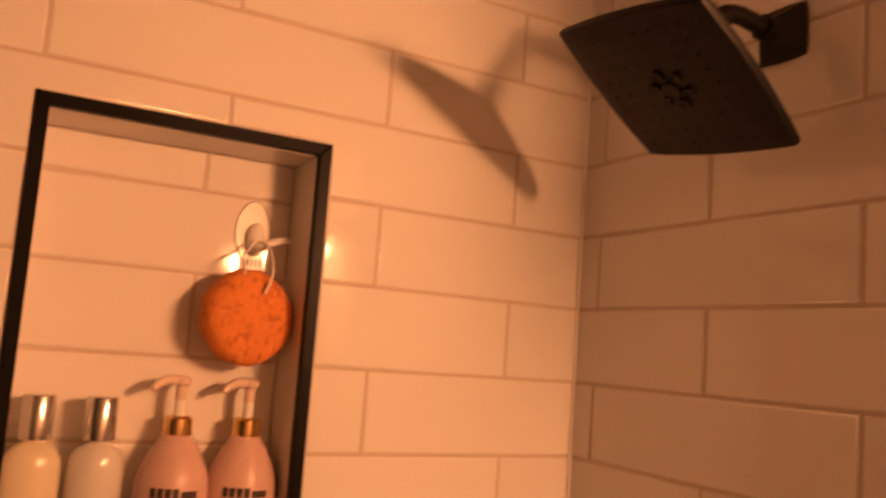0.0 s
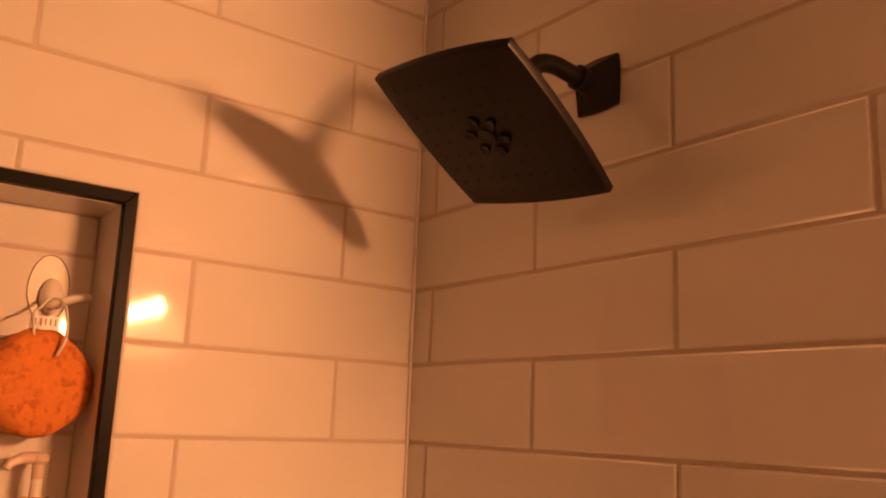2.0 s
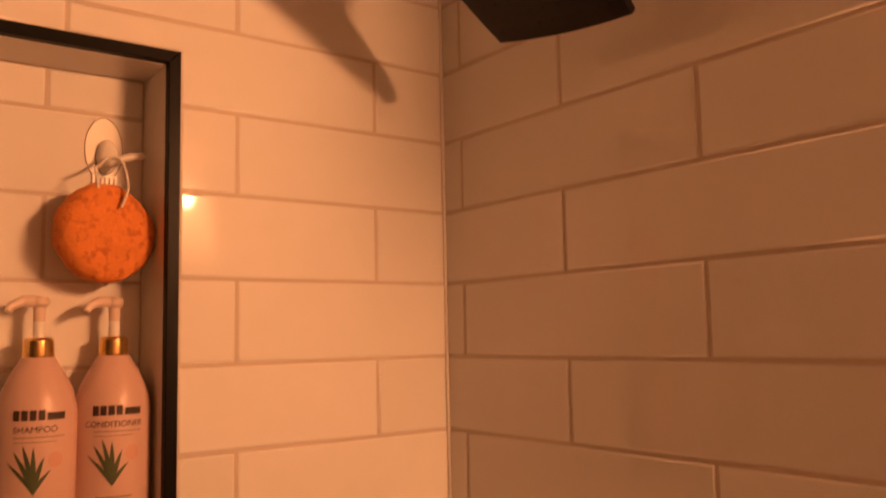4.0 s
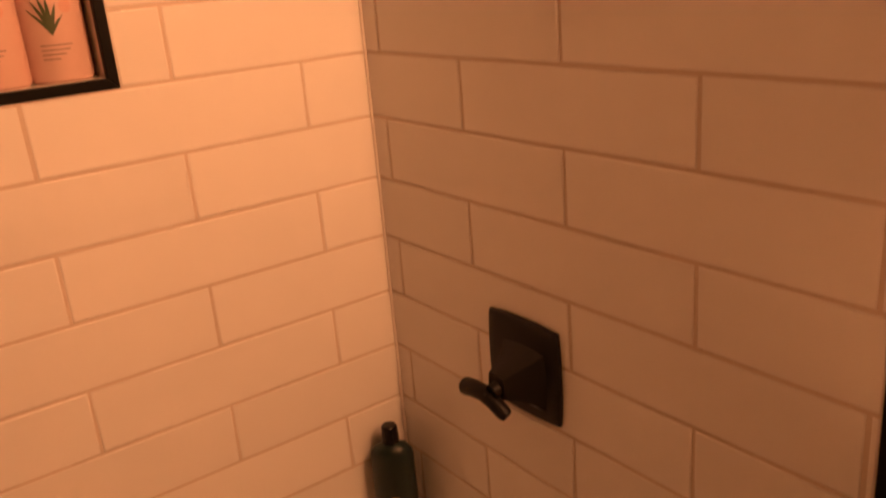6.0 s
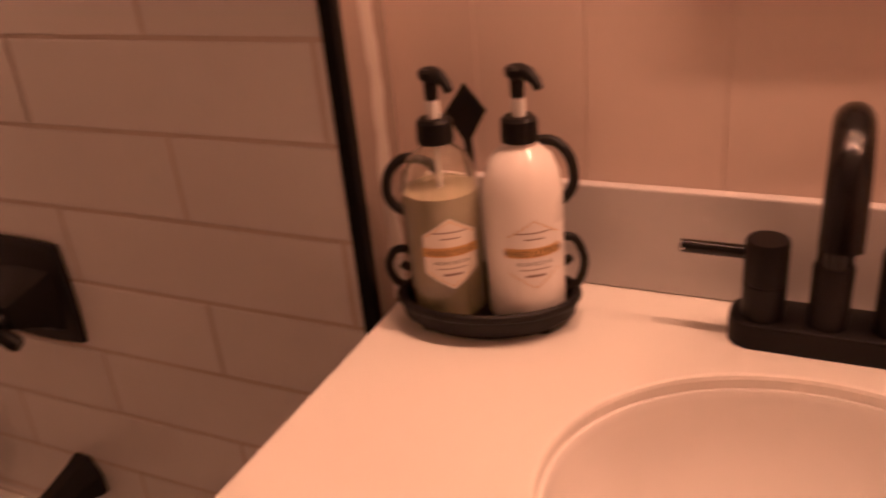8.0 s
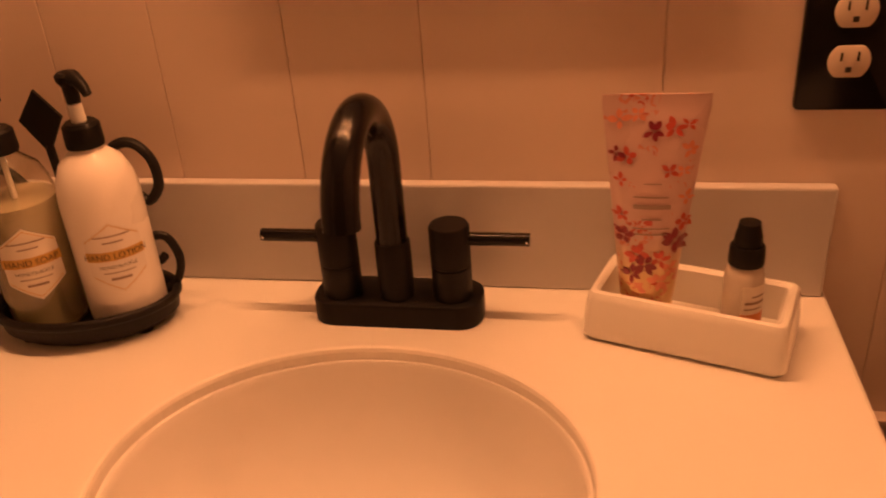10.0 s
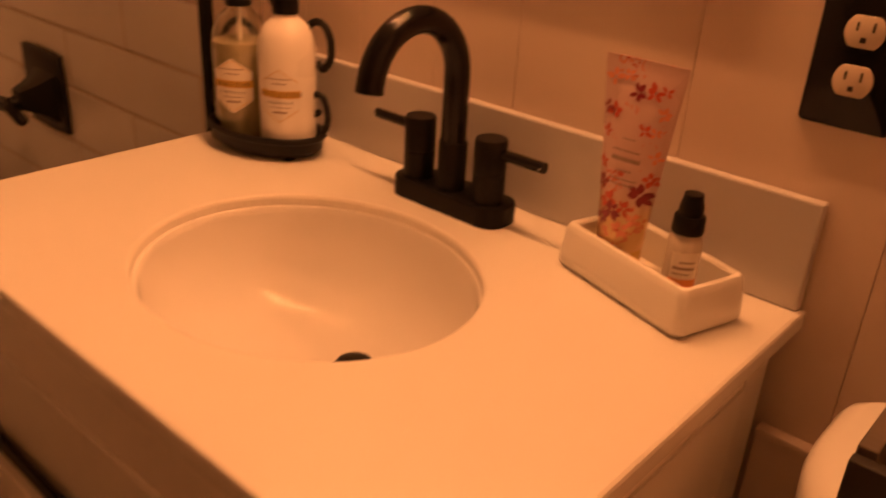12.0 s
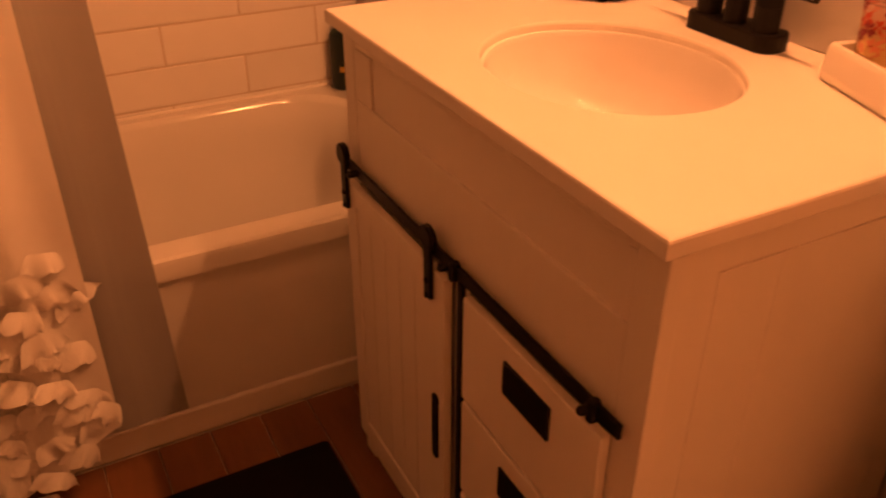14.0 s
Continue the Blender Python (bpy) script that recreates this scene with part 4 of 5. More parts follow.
# ---- tray with tube and spray ----
tray = empty("vanity_tray")
tagged(tray, "white ceramic rectangular tray with flared sides on the counter", "tray")
tdir = Vector((0.05, 0.16, 0)).normalized()
tm = Matrix.Translation((0.778, -0.459, CT)) @ pose(0, 0, 0, 0, 0, math.degrees(math.atan2(tdir.y, tdir.x)))
L2, W2 = 0.0855, 0.0425
lp = []
for ins, z, r in ((0.008, 0.0, 0.006), (0.003, 0.0015, 0.008), (0.0, 0.006, 0.008), (0.0, 0.016, 0.008), (0.002, 0.040, 0.009), (0.003, 0.0445, 0.008), (0.005, 0.0475, 0.007), (0.009, 0.048, 0.005), (0.012, 0.0455, 0.004), (0.015, 0.014, 0.004), (0.019, 0.010, 0.003)):
    lp.append([tm @ Vector((x, y, z)) for x, y in rounded(-L2 + ins, L2 - ins, -W2 + ins, W2 - ins, r, 4)])
part("dish", loft(lp, cap_first=True, cap_last=True), CERAMIC, tray)

FLORAL = material("floral printed plastic", (0.60, 0.41, 0.375), 0.28, vary=0.05, coat=0.3)
nt = FLORAL.node_tree
pr = nt.nodes["Principled BSDF"]
base_in = pr.inputs["Base Color"].links[0].from_socket
crd = nt.nodes.new("ShaderNodeTexCoord")
warp = nt.nodes.new("ShaderNodeTexNoise")
warp.inputs["Scale"].default_value = 110
vm = nt.nodes.new("ShaderNodeMix")
vm.data_type = "RGBA"
vm.inputs["Factor"].default_value = 0.02
nt.links.new(crd.outputs["Object"], warp.inputs["Vector"])
nt.links.new(crd.outputs["Object"], vm.inputs["A"])
nt.links.new(warp.outputs["Color"], vm.inputs["B"])
sep = nt.nodes.new("ShaderNodeSeparateXYZ")
nt.links.new(crd.outputs["Object"], sep.inputs[0])
foil = nt.nodes.new("ShaderNodeMapRange")
foil.interpolation_type = "SMOOTHSTEP"
foil.inputs["From Min"].default_value = CT + 0.105
foil.inputs["From Max"].default_value = CT + 0.06
nt.links.new(sep.outputs["Z"], foil.inputs["Value"])
mx = nt.nodes.new("ShaderNodeMix")
mx.data_type = "RGBA"
nt.links.new(foil.outputs["Result"], mx.inputs["Factor"])
nt.links.new(base_in, mx.inputs["A"])
mx.inputs["B"].default_value = (0.66, 0.46, 0.24, 1)
nt.links.new(foil.outputs["Result"], pr.inputs["Metallic"])
last = mx.outputs["Result"]
patch = nt.nodes.new("ShaderNodeTexNoise")
patch.inputs["Scale"].default_value = 34
patch.inputs["Detail"].default_value = 1
nt.links.new(crd.outputs["Object"], patch.inputs["Vector"])
for sc_, cut, lo_, colr in ((115, 0.34, 0.58, (0.50, 0.09, 0.07)), (150, 0.36, 0.54, (0.62, 0.25, 0.18))):
    vo = nt.nodes.new("ShaderNodeTexVoronoi")
    vo.inputs["Scale"].default_value = sc_
    nt.links.new(vm.outputs["Result"], vo.inputs["Vector"])
    lt = nt.nodes.new("ShaderNodeMath")
    lt.operation = "LESS_THAN"
    lt.inputs[1].default_value = cut
    nt.links.new(vo.outputs["Distance"], lt.inputs[0])
    gt = nt.nodes.new("ShaderNodeMath")
    gt.operation = "GREATER_THAN"
    gt.inputs[1].default_value = lo_
    nt.links.new(patch.outputs["Fac"], gt.inputs[0])
    both = nt.nodes.new("ShaderNodeMath")
    both.operation = "MULTIPLY"
    nt.links.new(lt.outputs[0], both.inputs[0])
    nt.links.new(gt.outputs[0], both.inputs[1])
    mx = nt.nodes.new("ShaderNodeMix")
    mx.data_type = "RGBA"
    nt.links.new(both.outputs[0], mx.inputs["Factor"])
    nt.links.new(last, mx.inputs["A"])
    mx.inputs["B"].default_value = (*colr, 1)
    last = mx.outputs["Result"]
nt.links.new(last, pr.inputs["Base Color"])

tube = empty("lotion_tube")
tagged(tube, "pink floral lotion tube standing on its gold cap", "tube")
tx, ty, tz = 0.786, -0.4205, CT + 0.0075
lp = []
for f, z in ((0.0, 0.028), (0.02, 0.030), (0.1, 0.045), (0.3, 0.08), (0.5, 0.115), (0.7, 0.15), (0.85, 0.176), (0.95, 0.193), (1.0, 0.199), (1.0, 0.210)):
    a, b = 0.0225 + 0.0195 * f, 0.0215 * (1 - f) ** 0.8 + 0.0012
    lp.append([(tx + b * math.cos(2 * math.pi * i / 40), ty + a * math.sin(2 * math.pi * i / 40), tz + z) for i in range(40)])
part("body", loft(lp, cap_first=True, cap_last=True), FLORAL, tube)
part("cap", lathe([(0, 0), (0.0212, 0), (0.0222, 0.002), (0.0222, 0.026), (0.0212, 0.0285), (0, 0.0285)], 36, at=(tx, ty, tz)), GOLD, tube, "gold screw cap")


def tube_front(y, z):
    f = min(max((z - 0.03) / 0.174, 0), 1)
    a, b = 0.0225 + 0.0195 * f, 0.0215 * (1 - f) ** 0.8 + 0.0012
    return tx - b * math.sqrt(max(1 - (y / a) ** 2, 0.02))


CRIMSON = material("crimson print", (0.22, 0.014, 0.03), 0.3, vary=0.2, scale=80, coat=0.3)
RED_INK = material("red print", (0.50, 0.075, 0.05), 0.3, vary=0.2, scale=80, coat=0.3)
CORAL = material("coral print", (0.66, 0.25, 0.16), 0.3, vary=0.2, scale=80, coat=0.3)
rng = random.Random(21)


def sprig(y, z, size, leaves, ink, level):
    """A spray of small printed leaves round one point of the tube's front."""
    turn = rng.uniform(0, 6.28)
    for k in range(leaves):
        a = turn + k * 6.28 / leaves + rng.uniform(-0.3, 0.3)
        ln, wd = size * rng.uniform(0.75, 1.15), size * rng.uniform(0.22, 0.34)
        own = shape(0, 1, lambda q: -math.sin(math.pi * q) ** 0.8, lambda q: math.sin(math.pi * q) ** 0.8, 0, 8)
        for p in own.verts:
            t, w = 0.1 + p.co.x * ln / size, p.co.z * wd
            py_ = y + (t * size * math.cos(a) - w * math.sin(a))
            pz_ = z + (t * size * math.sin(a) + w * math.cos(a))
            p.co = Vector((tube_front(py_, pz_) - 0.0004 - 0.0002 * level - 0.00003 * k, ty + py_, tz + pz_))
        part("leaf_print", own, ink, tube, smooth=False)


for y, z, size, leaves, ink in ((0.001, 0.181, 0.0085, 5, CRIMSON), (-0.015, 0.183, 0.009, 5, RED_INK), (-0.028, 0.166, 0.007, 5, CORAL), (-0.026, 0.186, 0.006, 4, RED_INK), (-0.013, 0.148, 0.007, 4, RED_INK), (-0.024, 0.148, 0.006, 4, CORAL),
                                (0.021, 0.160, 0.008, 4, RED_INK), (0.030, 0.163, 0.007, 4, CRIMSON), (0.028, 0.190, 0.009, 4, CORAL), (0.014, 0.195, 0.007, 4, CORAL), (0.026, 0.140, 0.006, 4, RED_INK), (-0.027, 0.125, 0.007, 4, CORAL),
                                (-0.020, 0.088, 0.012, 6, CRIMSON), (-0.026, 0.104, 0.008, 5, RED_INK), (0.022, 0.092, 0.009, 5, CRIMSON), (0.011, 0.076, 0.010, 6, RED_INK), (0.004, 0.068, 0.010, 6, CRIMSON), (-0.008, 0.072, 0.008, 5, RED_INK),
                                (0.014, 0.058, 0.008, 6, CRIMSON), (0.024, 0.110, 0.007, 5, RED_INK), (-0.008, 0.052, 0.009, 5, CORAL), (-0.018, 0.062, 0.008, 4, CORAL)):
    sprig(y, z, size, leaves, ink, 1 if ink is CRIMSON else 0)
for x0, x1, z0, z1 in ((-0.007, 0.007, 0.1375, 0.1385), (-0.013, 0.015, 0.126, 0.1275), (-0.015, 0.015, 0.1165, 0.1205), (-0.008, 0.008, 0.107, 0.1085), (-0.015, 0.015, 0.099, 0.1003), (-0.013, 0.013, 0.094, 0.0953)):
    own = bar(x0, x1, z0, z1, 0)
    for p in own.verts:
        p.co = Vector((tube_front(p.co.x, p.co.z) - 0.0012, ty + p.co.x, tz + p.co.z))
    part("print", own, GREY_INK, tube, smooth=False)

spray = empty("spray_bottle")
tagged(spray, "small clear spray bottle with a black sprayer in the tray", "bottle")
px, py, pz = 0.764, -0.497, CT + 0.0105
CLOUDY = material("cloudy pale plastic", (0.86, 0.78, 0.68), 0.2, vary=0.04, scale=40, coat=0.3)
CLOUDY.node_tree.nodes["Principled BSDF"].inputs["Transmission Weight"].default_value = 0.45
ORANGE_INK = material("orange print", (0.70, 0.25, 0.08), 0.5)
body = [(0, 0), (0.0135, 0), (0.0155, 0.002), (0.016, 0.005), (0.016, 0.060), (0.0145, 0.066), (0.01, 0.070), (0.0095, 0.073), (0, 0.073)]
part("body", lathe(body, 28, at=(px, py, pz)), CLOUDY, spray, "cloudy pale bottle")
part("paper_label", wrap(bar(-0.013, 0.013, 0.016, 0.056, 0.0004), 0.016, (px, py, pz), 215), PAPER, spray, "cream label", smooth=False)
part("label_band", wrap(bar(-0.013, 0.013, 0.020, 0.030, 0.0008), 0.016, (px, py, pz), 215), ORANGE_INK, spray, "orange band", smooth=False)
for x0, x1, z0, z1 in ((-0.005, 0.009, 0.046, 0.0475), (-0.010, 0.009, 0.0395, 0.042), (-0.010, 0.005, 0.0345, 0.0358)):
    part("print", wrap(bar(x0, x1, z0, z1, 0.0009), 0.016, (px, py, pz), 215), GREY_INK, spray, smooth=False)
part("collar", lathe([(0, 0.071), (0.0142, 0.071), (0.0146, 0.073), (0.0140, 0.086), (0.0125, 0.088), (0, 0.088)], 28, at=(px, py, pz)), BLACK, spray)
part("spray_head", lathe([(0, 0.087), (0.0105, 0.087), (0.0112, 0.089), (0.0108, 0.096), (0.0092, 0.102), (0.0086, 0.1075), (0, 0.108)], 24, at=(px, py, pz)), BLACK, spray, "black spray button")

# ---- outlet ----
outlet = empty("wall_outlet")
tagged(outlet, "black wall plate with two cream power sockets", "outlet")
OY, OZ = -0.576, 1.208
part("plate", prism([(y, z) for y, z in rounded(-0.0385, 0.0385, -0.0625, 0.0625, 0.005, 4)], 0.006, 0.0025, m=Matrix.Translation((WX - 0.0005, OY, OZ)) @ pose(0, 0, 0, 90, 0, -90)), BLACK_GLOSS, outlet)
CREAM = material("cream plastic", (0.58, 0.50, 0.41), 0.35, vary=0.03)
DARKHOLE = material("dark slot", (0.02, 0.015, 0.012), 0.8, vary=0.1)
for dz in (0.0205, -0.0205):
    fc = [(0.0165 * math.cos(radians(a)), max(min(0.0165 * math.sin(radians(a)), 0.0132), -0.0132)) for a in range(0, 360, 10)]
    rc = part("receptacle", prism(fc, 0.0075, 0.0008, m=Matrix.Translation((WX - 0.0005, OY, OZ + dz)) @ pose(0, 0, 0, 90, 0, -90)), CREAM, outlet, "cream receptacle face")
    for a, b, c, d in ((-0.0075, -0.0055, 0.0005, 0.0085), (0.0055, 0.0075, 0.0005, 0.0078), (-0.0024, 0.0024, -0.0088, -0.0042)):
        part("slot", box(WX - 0.0084, WX - 0.007, OY + a, OY + b, OZ + dz + c, OZ + dz + d, 0.0003), DARKHOLE, rc)

# ---- toilet, with what stands on it ----
STEEL = material("dull steel", (0.10, 0.09, 0.08), 0.5, 0.6, vary=0.1)
toilet = empty("toilet")
tagged(toilet, "white porcelain toilet with a rounded tank lid", "toilet")


def tank_loop(ins, z, rf):
    """Outline of tank and lid: wide curves in front, tight ones at the wall."""
    x0, x1, y0, y1, rb = QX0 + ins, QX1, QY0 + ins, QY1 - ins, 0.03
    out = []
    for cx, cy, a, r in ((x1 - rb, y1 - rb, 0, rb), (x0 + rf, y1 - rf, 90, rf), (x0 + rf, y0 + rf, 180, rf), (x1 - rb, y0 + rb, 270, rb)):
        out += [(cx + r * math.cos(radians(a + 9 * k)), cy + r * math.sin(radians(a + 9 * k)), z) for k in range(11)]
    return out


QX0, QX1, QY0, QY1, QZ = 0.63, WX - 0.016, -1.11, -0.650, 0.918
lp = []
for ins, z, r in ((0.03, 0.40, 0.10), (0.012, 0.44, 0.11), (0.0, 0.84, 0.12), (0.0, 0.865, 0.12)):
    lp.append(tank_loop(0.010 + ins, z, r))
part("tank", loft(lp, cap_first=True, cap_last=True), PORCELAIN, toilet)
lp = []
for ins, z, r in ((0.006, 0.866, 0.124), (-0.001, 0.869, 0.13), (-0.002, 0.890, 0.131), (0.0, 0.903, 0.13), (0.006, 0.912, 0.124), (0.018, QZ, 0.112)):
    lp.append(tank_loop(ins, z, r))
part("lid", loft(lp, cap_first=True, cap_last=True), PORCELAIN, toilet, "rounded tank lid")
part("flush_knob", sweep([(QX0 + 0.06, QY1 - 0.045, 0.835), (QX0 + 0.057, QY1 - 0.028, 0.835), (QX0 + 0.054, QY1 - 0.018, 0.834)], [0.006, 0.010, 0.008], 14), STEEL, toilet, "small dull steel flush knob")
yc = (QY0 + QY1) / 2
lp = []
for cx, rx, ry, z in ((0.50, 0.20, 0.12, FLOOR), (0.50, 0.19, 0.11, 0.06), (0.48, 0.18, 0.10, 0.2), (0.44, 0.24, 0.17, 0.34), (0.43, 0.265, 0.185, 0.40)):
    lp.append([(cx + rx * math.cos(2 * math.pi * i / 48), yc + ry * math.sin(2 * math.pi * i / 48), z) for i in range(48)])
part("bowl", loft(lp, cap_first=True, cap_last=True), PORCELAIN, toilet)
lp = []
for g, z in ((0.98, 0.401), (1.0, 0.405), (1.0, 0.425), (0.97, 0.432), (0.9, 0.434)):
    lp.append([(0.43 + 0.265 * g * math.cos(2 * math.pi * i / 48), yc + 0.185 * g * math.sin(2 * math.pi * i / 48), z) for i in range(48)])
part("seat_lid", loft(lp, cap_first=True, cap_last=True), WHITE_PLASTIC, toilet, "closed white seat lid")

GREY_WOOD = material("weathered grey wood", (0.10, 0.078, 0.062), 0.65, vary=0.25, scale=10, fine=90, bump=0.4, stretch=(1, 0.15, 1))
# darker copy of the grey wood: shade on sides and bottom as colour
SHADED_WOOD = material("grey wood with shade in its colour", (0.022, 0.017, 0.014), 0.6, vary=0.25, scale=10, fine=90, bump=0.3, stretch=(1, 0.15, 1))
crate = empty("wooden_tray")
tagged(crate, "dark weathered wooden tray standing on the toilet tank", "tray")
KX0, KX1, KY0, KY1 = 0.672, 0.832, -1.04, -0.692
part("bottom", box(KX0 + 0.004, KX1 - 0.004, KY0 + 0.004, KY1 - 0.004, QZ, QZ + 0.008), SHADED_WOOD, crate)
part("side_board", box(KX0, KX0 + 0.012, KY0, KY1, QZ, QZ + 0.042, 0.0015), SHADED_WOOD, crate)
part("side_board", box(KX1 - 0.014, KX1, KY0, KY1, QZ, QZ + 0.042, 0.0015), SHADED_WOOD, crate)
part("end_board", box(KX0 + 0.0142, KX1 - 0.0142, KY1 - 0.016, KY1 - 0.0005, QZ, QZ + 0.048, 0.0015), GREY_WOOD, crate, "greyed end board")
part("end_board", box(KX0 + 0.0142, KX1 - 0.0142, KY0 + 0.0005, KY0 + 0.016, QZ, QZ + 0.048, 0.0015), GREY_WOOD, crate, "greyed end board")
RED_PRINT = material("dark red print", (0.25, 0.03, 0.02), 0.5)
candle = empty("candle_jar")
tagged(candle, "dark red glass candle jar with a cream label", "candle")
jx, jy, jz = 0.770, -0.772, QZ + 0.0085
part("jar", lathe([(0, 0), (0.04, 0), (0.0445, 0.004), (0.045, 0.012), (0.045, 0.15), (0.043, 0.158), (0, 0.16)], 40, at=(jx, jy, jz)), material("dark red glass", (0.06, 0.008, 0.008), 0.12, vary=0.1, coat=0.5), candle)
part("base_band", lathe([(0, 0), (0.0453, 0.0), (0.0458, 0.004), (0.0458, 0.022), (0.0452, 0.025), (0, 0.025)], 40, at=(jx, jy, jz)), material("pewter band", (0.3, 0.26, 0.22), 0.35, 0.6), candle, "pewter band")
part("paper_label", wrap(bar(-0.035, 0.035, 0.03, 0.125, 0.0006), 0.045, (jx, jy, jz), 165), PAPER, candle, "cream label", smooth=False)
for k, (z0, z1, w) in enumerate(((0.055, 0.062, 0.02), (0.043, 0.049, 0.02))):
    part("print", wrap(bar(-w, w, z0, z1, 0.0011), 0.045, (jx, jy, jz), 165), RED_PRINT, candle, smooth=False)

art = empty("picture_frame")
tagged(art, "black picture frame with a pale sheet above the toilet", "picture")
AY0, AY1, AZ0, AZ1 = -1.06, -0.630, 1.270, 1.72
part("sheet", box(WX - 0.008, WX - 0.005, AY0 + 0.012, AY1 - 0.012, AZ0 + 0.012, AZ1 - 0.012), PAPER, art)
for a in ((AY0, AY1, AZ0, AZ0 + 0.022), (AY0, AY1, AZ1 - 0.022, AZ1), (AY0, AY0 + 0.022, AZ0 + 0.0222, AZ1 - 0.0222), (AY1 - 0.022, AY1, AZ0 + 0.0222, AZ1 - 0.0222)):
    part("frame_rail", box(WX - 0.02, WX - 0.001, *a, 0.002), BLACK, art)

# ---- curtain, liner, mat ----
FABRIC = material("white cotton fabric", (0.90, 0.88, 0.86), 0.85, vary=0.05, scale=8, fine=500, bump=0.25, spec=0.2)
sheer = FABRIC.node_tree.nodes.new("ShaderNodeBsdfTranslucent")
sheer.inputs["Color"].default_value = (0.80, 0.77, 0.73, 1)
blend = FABRIC.node_tree.nodes.new("ShaderNodeMixShader")
blend.inputs[0].default_value = 0.15
FABRIC.node_tree.links.new(FABRIC.node_tree.nodes["Principled BSDF"].outputs[0], blend.inputs[1])
FABRIC.node_tree.links.new(sheer.outputs[0], blend.inputs[2])
FABRIC.node_tree.links.new(blend.outputs[0], FABRIC.node_tree.nodes["Material Output"].inputs["Surface"])
rod = part("curtain_rod", sweep([(WEST + 0.001, 0.335, 2.2), (EX - 0.002, 0.335, 2.2)], 0.0125, 20), BLACK)
tagged(rod, "straight black shower curtain rod between the walls", "curtain rod")


def drape(x0, x1, y, z0, z1, folds, amp, phase, nx=160, nz=40, lean=0.0, thick=0.0016, hem=None):
    own = bmesh.new()
    for face in (0, 1):
        grid = []
        for j in range(nz + 1):
            q = j / nz
            line = []
            for i in range(nx + 1):
                p = i / nx
                x = x0 + (x1 - x0) * p + lean * (1 - q) * p
                lo = z0 if hem is None else hem(p)
                a = amp * (0.55 + 0.45 * (1 - q)) * min(1, 6 * (1 - p) + 0.25)
                yy = y + a * math.sin(phase + folds * 2 * math.pi * (p + 0.03 * math.sin(9 * p) + 0.01 * math.sin(4 * q + 5 * p)))
                yy += 0.35 * a * math.sin(phase * 2 + folds * 5.1 * p + 1.7 * q)
                line.append(own.verts.new((x, yy + face * thick, lo + (z1 - lo) * q)))
            grid.append(line)
        for lo_, hi_ in zip(grid, grid[1:]):
            for i in range(nx):
                f = (lo_[i], lo_[i + 1], hi_[i + 1], hi_[i])
                own.faces.new(f if face == 0 else f[::-1])
    return own


curtain = empty("shower_curtain")
tagged(curtain, "white fabric shower curtain with petal ruffles along the hem", "shower curtain")
part("cloth", drape(WEST + 0.03, -0.093, 0.315, 0.06, 2.17, 4.2, 0.013, 0.6, hem=lambda p: 0.10 + 0.10 * max(0, p - 0.72) / 0.28), FABRIC, curtain)
for i in range(8):
    x = WEST + 0.05 + i * 0.082
    part("ring", sweep([(x, 0.335 + 0.021 * math.cos(a * math.pi / 12), 2.192 + 0.028 * math.sin(a * math.pi / 12)) for a in range(25)], 0.0022, 8), BLACK, curtain)
rng = random.Random(8)
petals = []
for kind in range(5):
    own = bmesh.new()
    nu, nv = 24, 10
    wid, hgt = rng.uniform(0.10, 0.14), rng.uniform(0.046, 0.062)
    ph, curl = rng.uniform(0, 6), rng.uniform(0.009, 0.014)
    for face in (0, 1):
        g = []
        for j in range(nv + 1):
            q = j / nv
            row = []
            for i in range(nu + 1):
                p = i / nu * 2 - 1
                xx = p * wid / 2 * (0.55 + 0.45 * q ** 0.6) + 0.004 * q * math.sin(ph + 7 * p)
                zz = -hgt * q * (1 - 0.3 * p * p) + 0.007 * q * math.sin(ph + 3.7 * p) + 0.005 * q * q * math.sin(8 * p + ph)
                yy = -0.003 - 0.4 * curl * math.sin(2.0 * q) - 0.006 * q * math.sin(ph + 4.5 * p) - 0.0028 * q * q * math.sin(8 * p + 3 * p * p + 2 * ph)
                row.append(own.verts.new((xx, yy - face * 0.0014, zz)))
            g.append(row)
        for lo_, hi_ in zip(g, g[1:]):
            for i in range(nu):
                f = (lo_[i], lo_[i + 1], hi_[i + 1], hi_[i])
                own.faces.new(f if face else f[::-1])
    me = bpy.data.meshes.new("petal")
    for fc in own.faces:
        fc.smooth = True
    own.to_mesh(me)
    own.free()
    me.materials.append(FABRIC)
    petals.append(me)
for r in range(12):
    z = 0.590 - r * 0.044
    for c in range(10):
        x = WEST + 0.05 + c * 0.074 + (0.037 if r % 2 else 0) + rng.uniform(-0.018, 0.018)
        lim = -0.10 - (0.06 if z < 0.23 else 0) - (0.05 if z < 0.165 else 0)
        if x > lim:
            continue
        ob = new("petal", rng.choice(petals))
        ob.parent = curtain
        p = (x - WEST - 0.03) / (-0.093 - WEST - 0.03)
        yy = 0.315 + 0.011 * math.sin(0.6 + 4.2 * 2 * math.pi * (p + 0.03 * math.sin(9 * p)))
        ob.matrix_basis = pose(x, yy - 0.004, z + rng.uniform(-0.02, 0.016), rng.uniform(-14, 6), rng.uniform(-38, 42), rng.uniform(-10, 20)) @ Matrix.Diagonal((rng.uniform(0.65, 0.95), 0.85, rng.uniform(0.65, 0.9), 1))

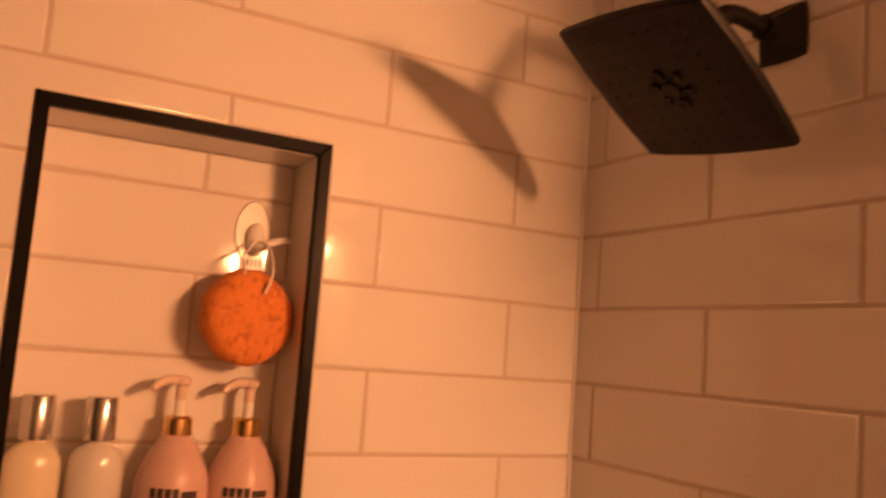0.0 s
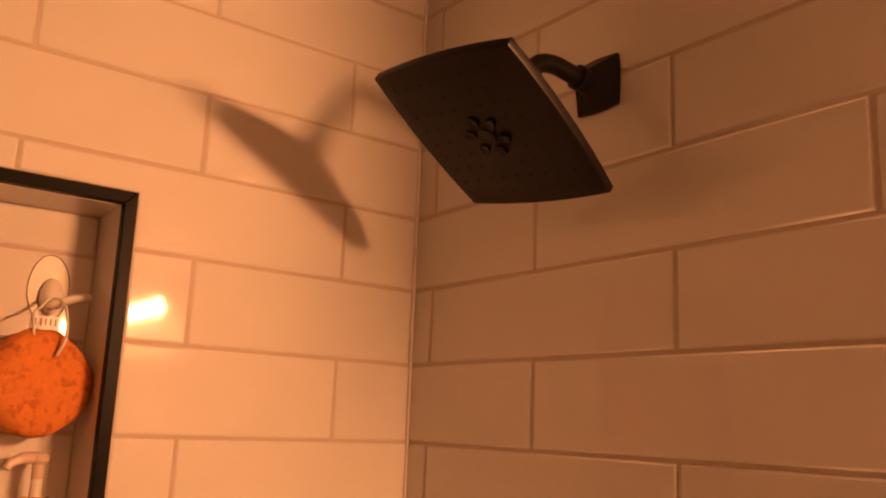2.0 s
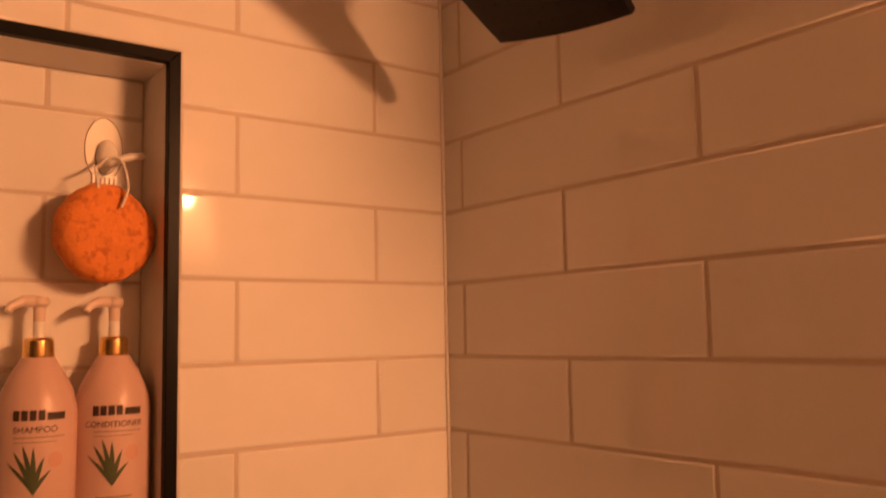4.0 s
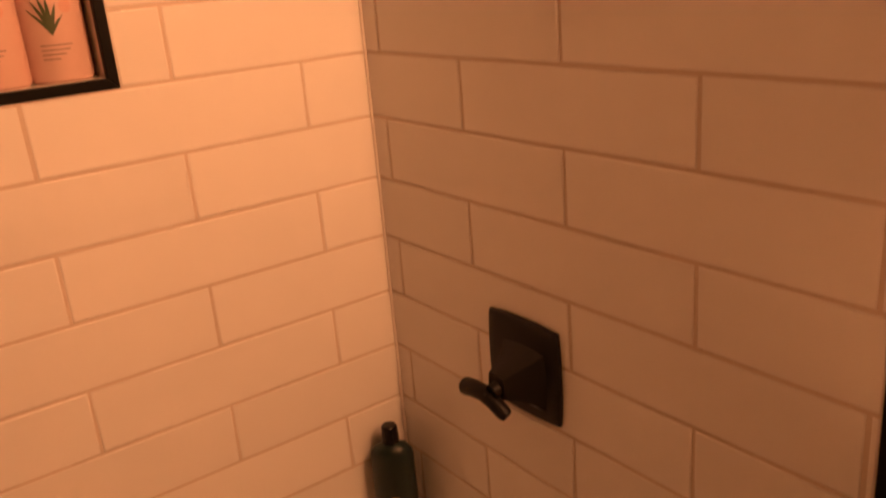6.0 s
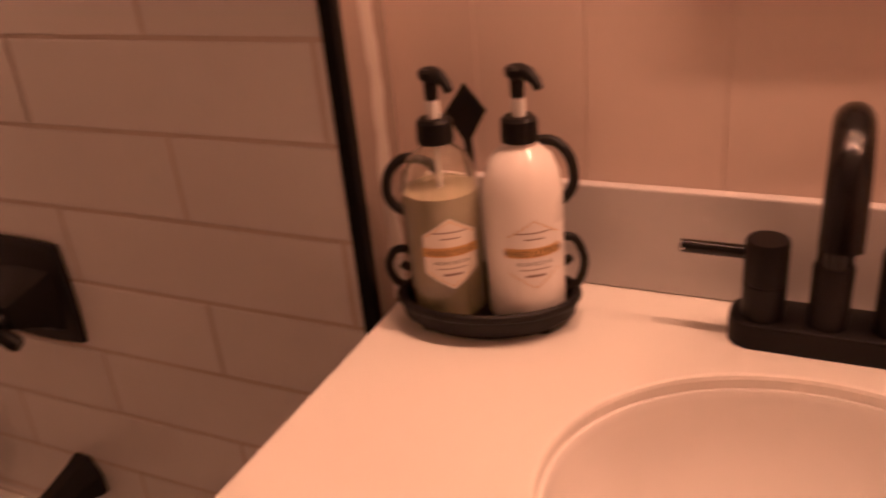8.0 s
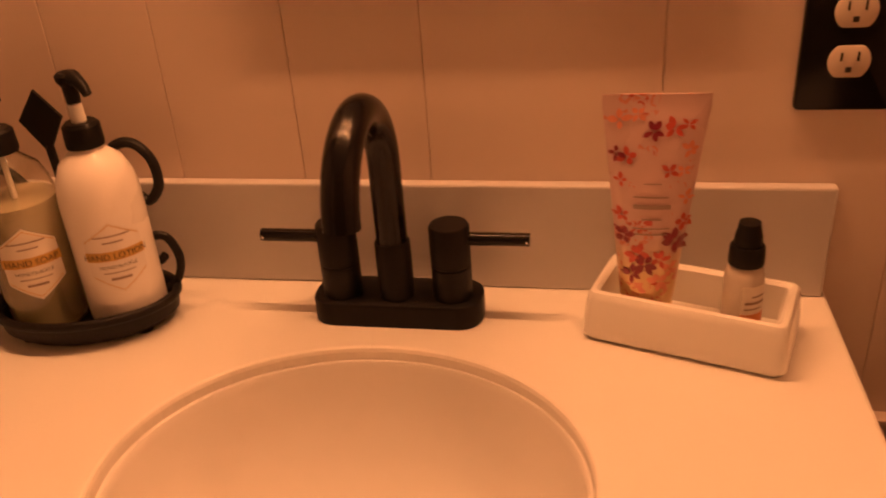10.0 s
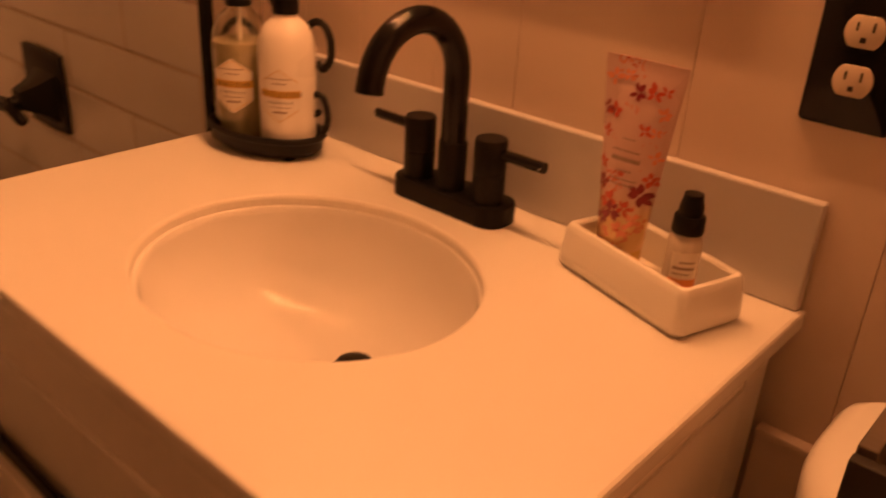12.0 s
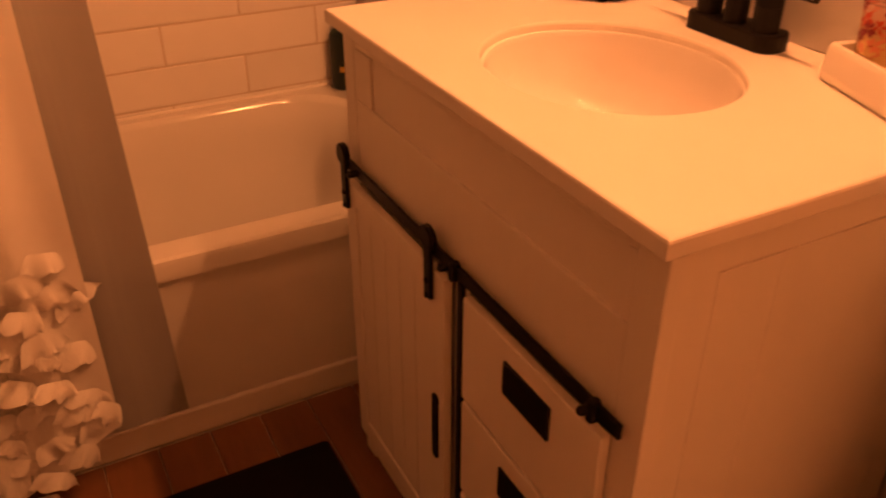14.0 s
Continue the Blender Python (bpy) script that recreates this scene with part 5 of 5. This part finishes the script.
LINER = bpy.data.materials.new("translucent liner")
LINER.use_nodes = True
nt = LINER.node_tree
pr = nt.nodes["Principled BSDF"]
pr.inputs["Base Color"].default_value = (0.34, 0.335, 0.335, 1)
pr.inputs["Roughness"].default_value = 0.35
nz_ = nt.nodes.new("ShaderNodeTexNoise")
nz_.inputs["Scale"].default_value = 9
mr = nt.nodes.new("ShaderNodeMapRange")
mr.inputs["To Min"].default_value = 0.82
mr.inputs["To Max"].default_value = 0.96
nt.links.new(nz_.outputs["Fac"], mr.inputs["Value"])
nt.links.new(mr.outputs["Result"], pr.inputs["Alpha"])
liner = part("curtain_liner", drape(WEST + 0.06, -0.03, 0.352, 0.16, 2.17, 4.0, 0.007, 2.1, nx=120, lean=0.068, thick=0.0004), LINER)
tagged(liner, "grey translucent plastic curtain liner hanging before the tub", "curtain liner")

mat = part("bath_mat", prism([(x, y) for x, y in rounded(-0.52, 0.288, -0.28, 0.244, 0.012, 5)], 0.012, 0.005, 3, m=Matrix.Translation((0, 0, FLOOR + 0.0005))), MAT)
tagged(mat, "black woven bath mat on the plank floor", "bath mat")

for ob in scene.objects:
    if ob.type == "MESH" and ob.data.materials and ob.data.materials[0] in (CLEAR, FILM):
        ob.visible_shadow = False

# ---- tiles and boards ----
tile_meshes = {}


def tile(outline, m, parent):
    """One glazed tile with softly rounded edges; outline in its own plane."""
    key = tuple((round(x, 4), round(y, 4)) for x, y in outline)
    if key not in tile_meshes:
        own = prism(outline, 0.008, 0.0036, 3)
        me = bpy.data.meshes.new("tile")
        for fc in own.faces:
            fc.smooth = abs(fc.normal.z) < 0.99
        own.to_mesh(me)
        own.free()
        me.materials.append(TILE)
        tile_meshes[key] = me
    ob = new("tile", tile_meshes[key])
    ob.parent = parent
    ob.matrix_basis = m @ pose(0, 0, rng.uniform(-0.0003, 0.0003), rng.uniform(-0.12, 0.12), rng.uniform(-0.1, 0.1), 0)
    return ob


rng = random.Random(11)
G = 0.0015


def lay(parent, place, lo, hi, joint, bottom, top, hole=None):
    """Courses of tiles from lo to hi, in running bond; joint(k) is where a joint of the course below line k stands."""
    k0 = 4 + math.floor((LINE - top) / ROW)
    k1 = 4 + math.ceil((LINE - bottom) / ROW)
    for k in range(k0, k1):
        z1, z0 = LINE + (4 - k) * ROW - G, LINE + (3 - k) * ROW + G
        z1, z0 = min(z1, top), max(z0, bottom)
        if z1 - z0 < 0.012:
            continue
        a = joint(k)
        a -= LEN * math.ceil((a - lo) / LEN)
        while a < hi:
            x0, x1 = max(a + G, lo), min(a + LEN - G, hi)
            a += LEN
            if x1 - x0 < 0.008:
                continue
            boxes = [[(x0, z0), (x1, z0), (x1, z1), (x0, z1)]]
            if hole and x0 < hole[1] and x1 > hole[0] and z0 < hole[3] and z1 > hole[2]:
                h0, h1 = max(hole[0], x0), min(hole[1], x1)
                if z1 > hole[3] + 0.004:
                    pts = [(x0, z1), (x0, z0), (h0, z0), (h0, hole[3]), (h1, hole[3]), (h1, z0), (x1, z0), (x1, z1)]
                    pts = [p for n, p in enumerate(pts) if p not in pts[:n]]
                    if h0 <= x0:
                        pts.remove((x0, z0))
                    if h1 >= x1:
                        pts.remove((x1, z0))
                    boxes = [pts]
                else:
                    boxes = [[(p, z0), (q, z0), (q, z1), (p, z1)] for p, q in ((x0, h0), (h1, x1)) if q - p > 0.006]
            for b in boxes:
                cx, cz = b[0]
                tile([(x - cx, z - cz) for x, z in b], place(cx, cz), parent)


lay(wall_north, lambda x, z: pose(x, NY + 0.008, z, 90, 0, 0), WEST + 0.001, EX - 0.0015, lambda k: D1 if k % 2 == 0 else D1 - LEN / 2, RIM + 0.002, TOP - 0.002, (NX0 - FW - 0.001, NX1 + FW + 0.001, NZ0 - FW - 0.001, NZ1 + FW + 0.001))
lay(wall_east, lambda x, z: pose(EX + 0.008, -x, z, 90, 0, -90), -(NY - 0.0012), -(JOG + 0.0125), lambda k: -C1 if k % 2 == 0 else -C1 + LEN / 2, RIM + 0.002, TOP - 0.002)
lay(niche, lambda x, z: pose(x, ND + 0.008 - 0.006, z, 90, 0, 0), NX0 + 0.001, NX1 - 0.001, lambda k: 0.237 if k % 2 == 0 else 0.237 - LEN / 2, NZ0 + 0.003, NZ1 - 0.003)

rng = random.Random(5)
PLANK = 0.11
x = 0.296 - PLANK * 10
i = 0
while x < WX - 0.02:
    a, b = max(x, WEST + 0.002), min(x + PLANK, WX - 0.013)
    y = 0.396 + (i * 0.43) % 0.85
    while y > SOUTH + 0.01 and b - a > 0.02:
        y0, y1 = max(y - 0.9, SOUTH + 0.001), min(y, 0.396)
        if y1 - y0 > 0.03:
            part("plank", box(a + 0.0009, b - 0.0009, y0 + 0.0008, y1 - 0.0008, FLOOR - 0.006, FLOOR, 0.0014), WOOD_FLOOR, floor)
        y -= 0.9
    x += PLANK
    i += 1
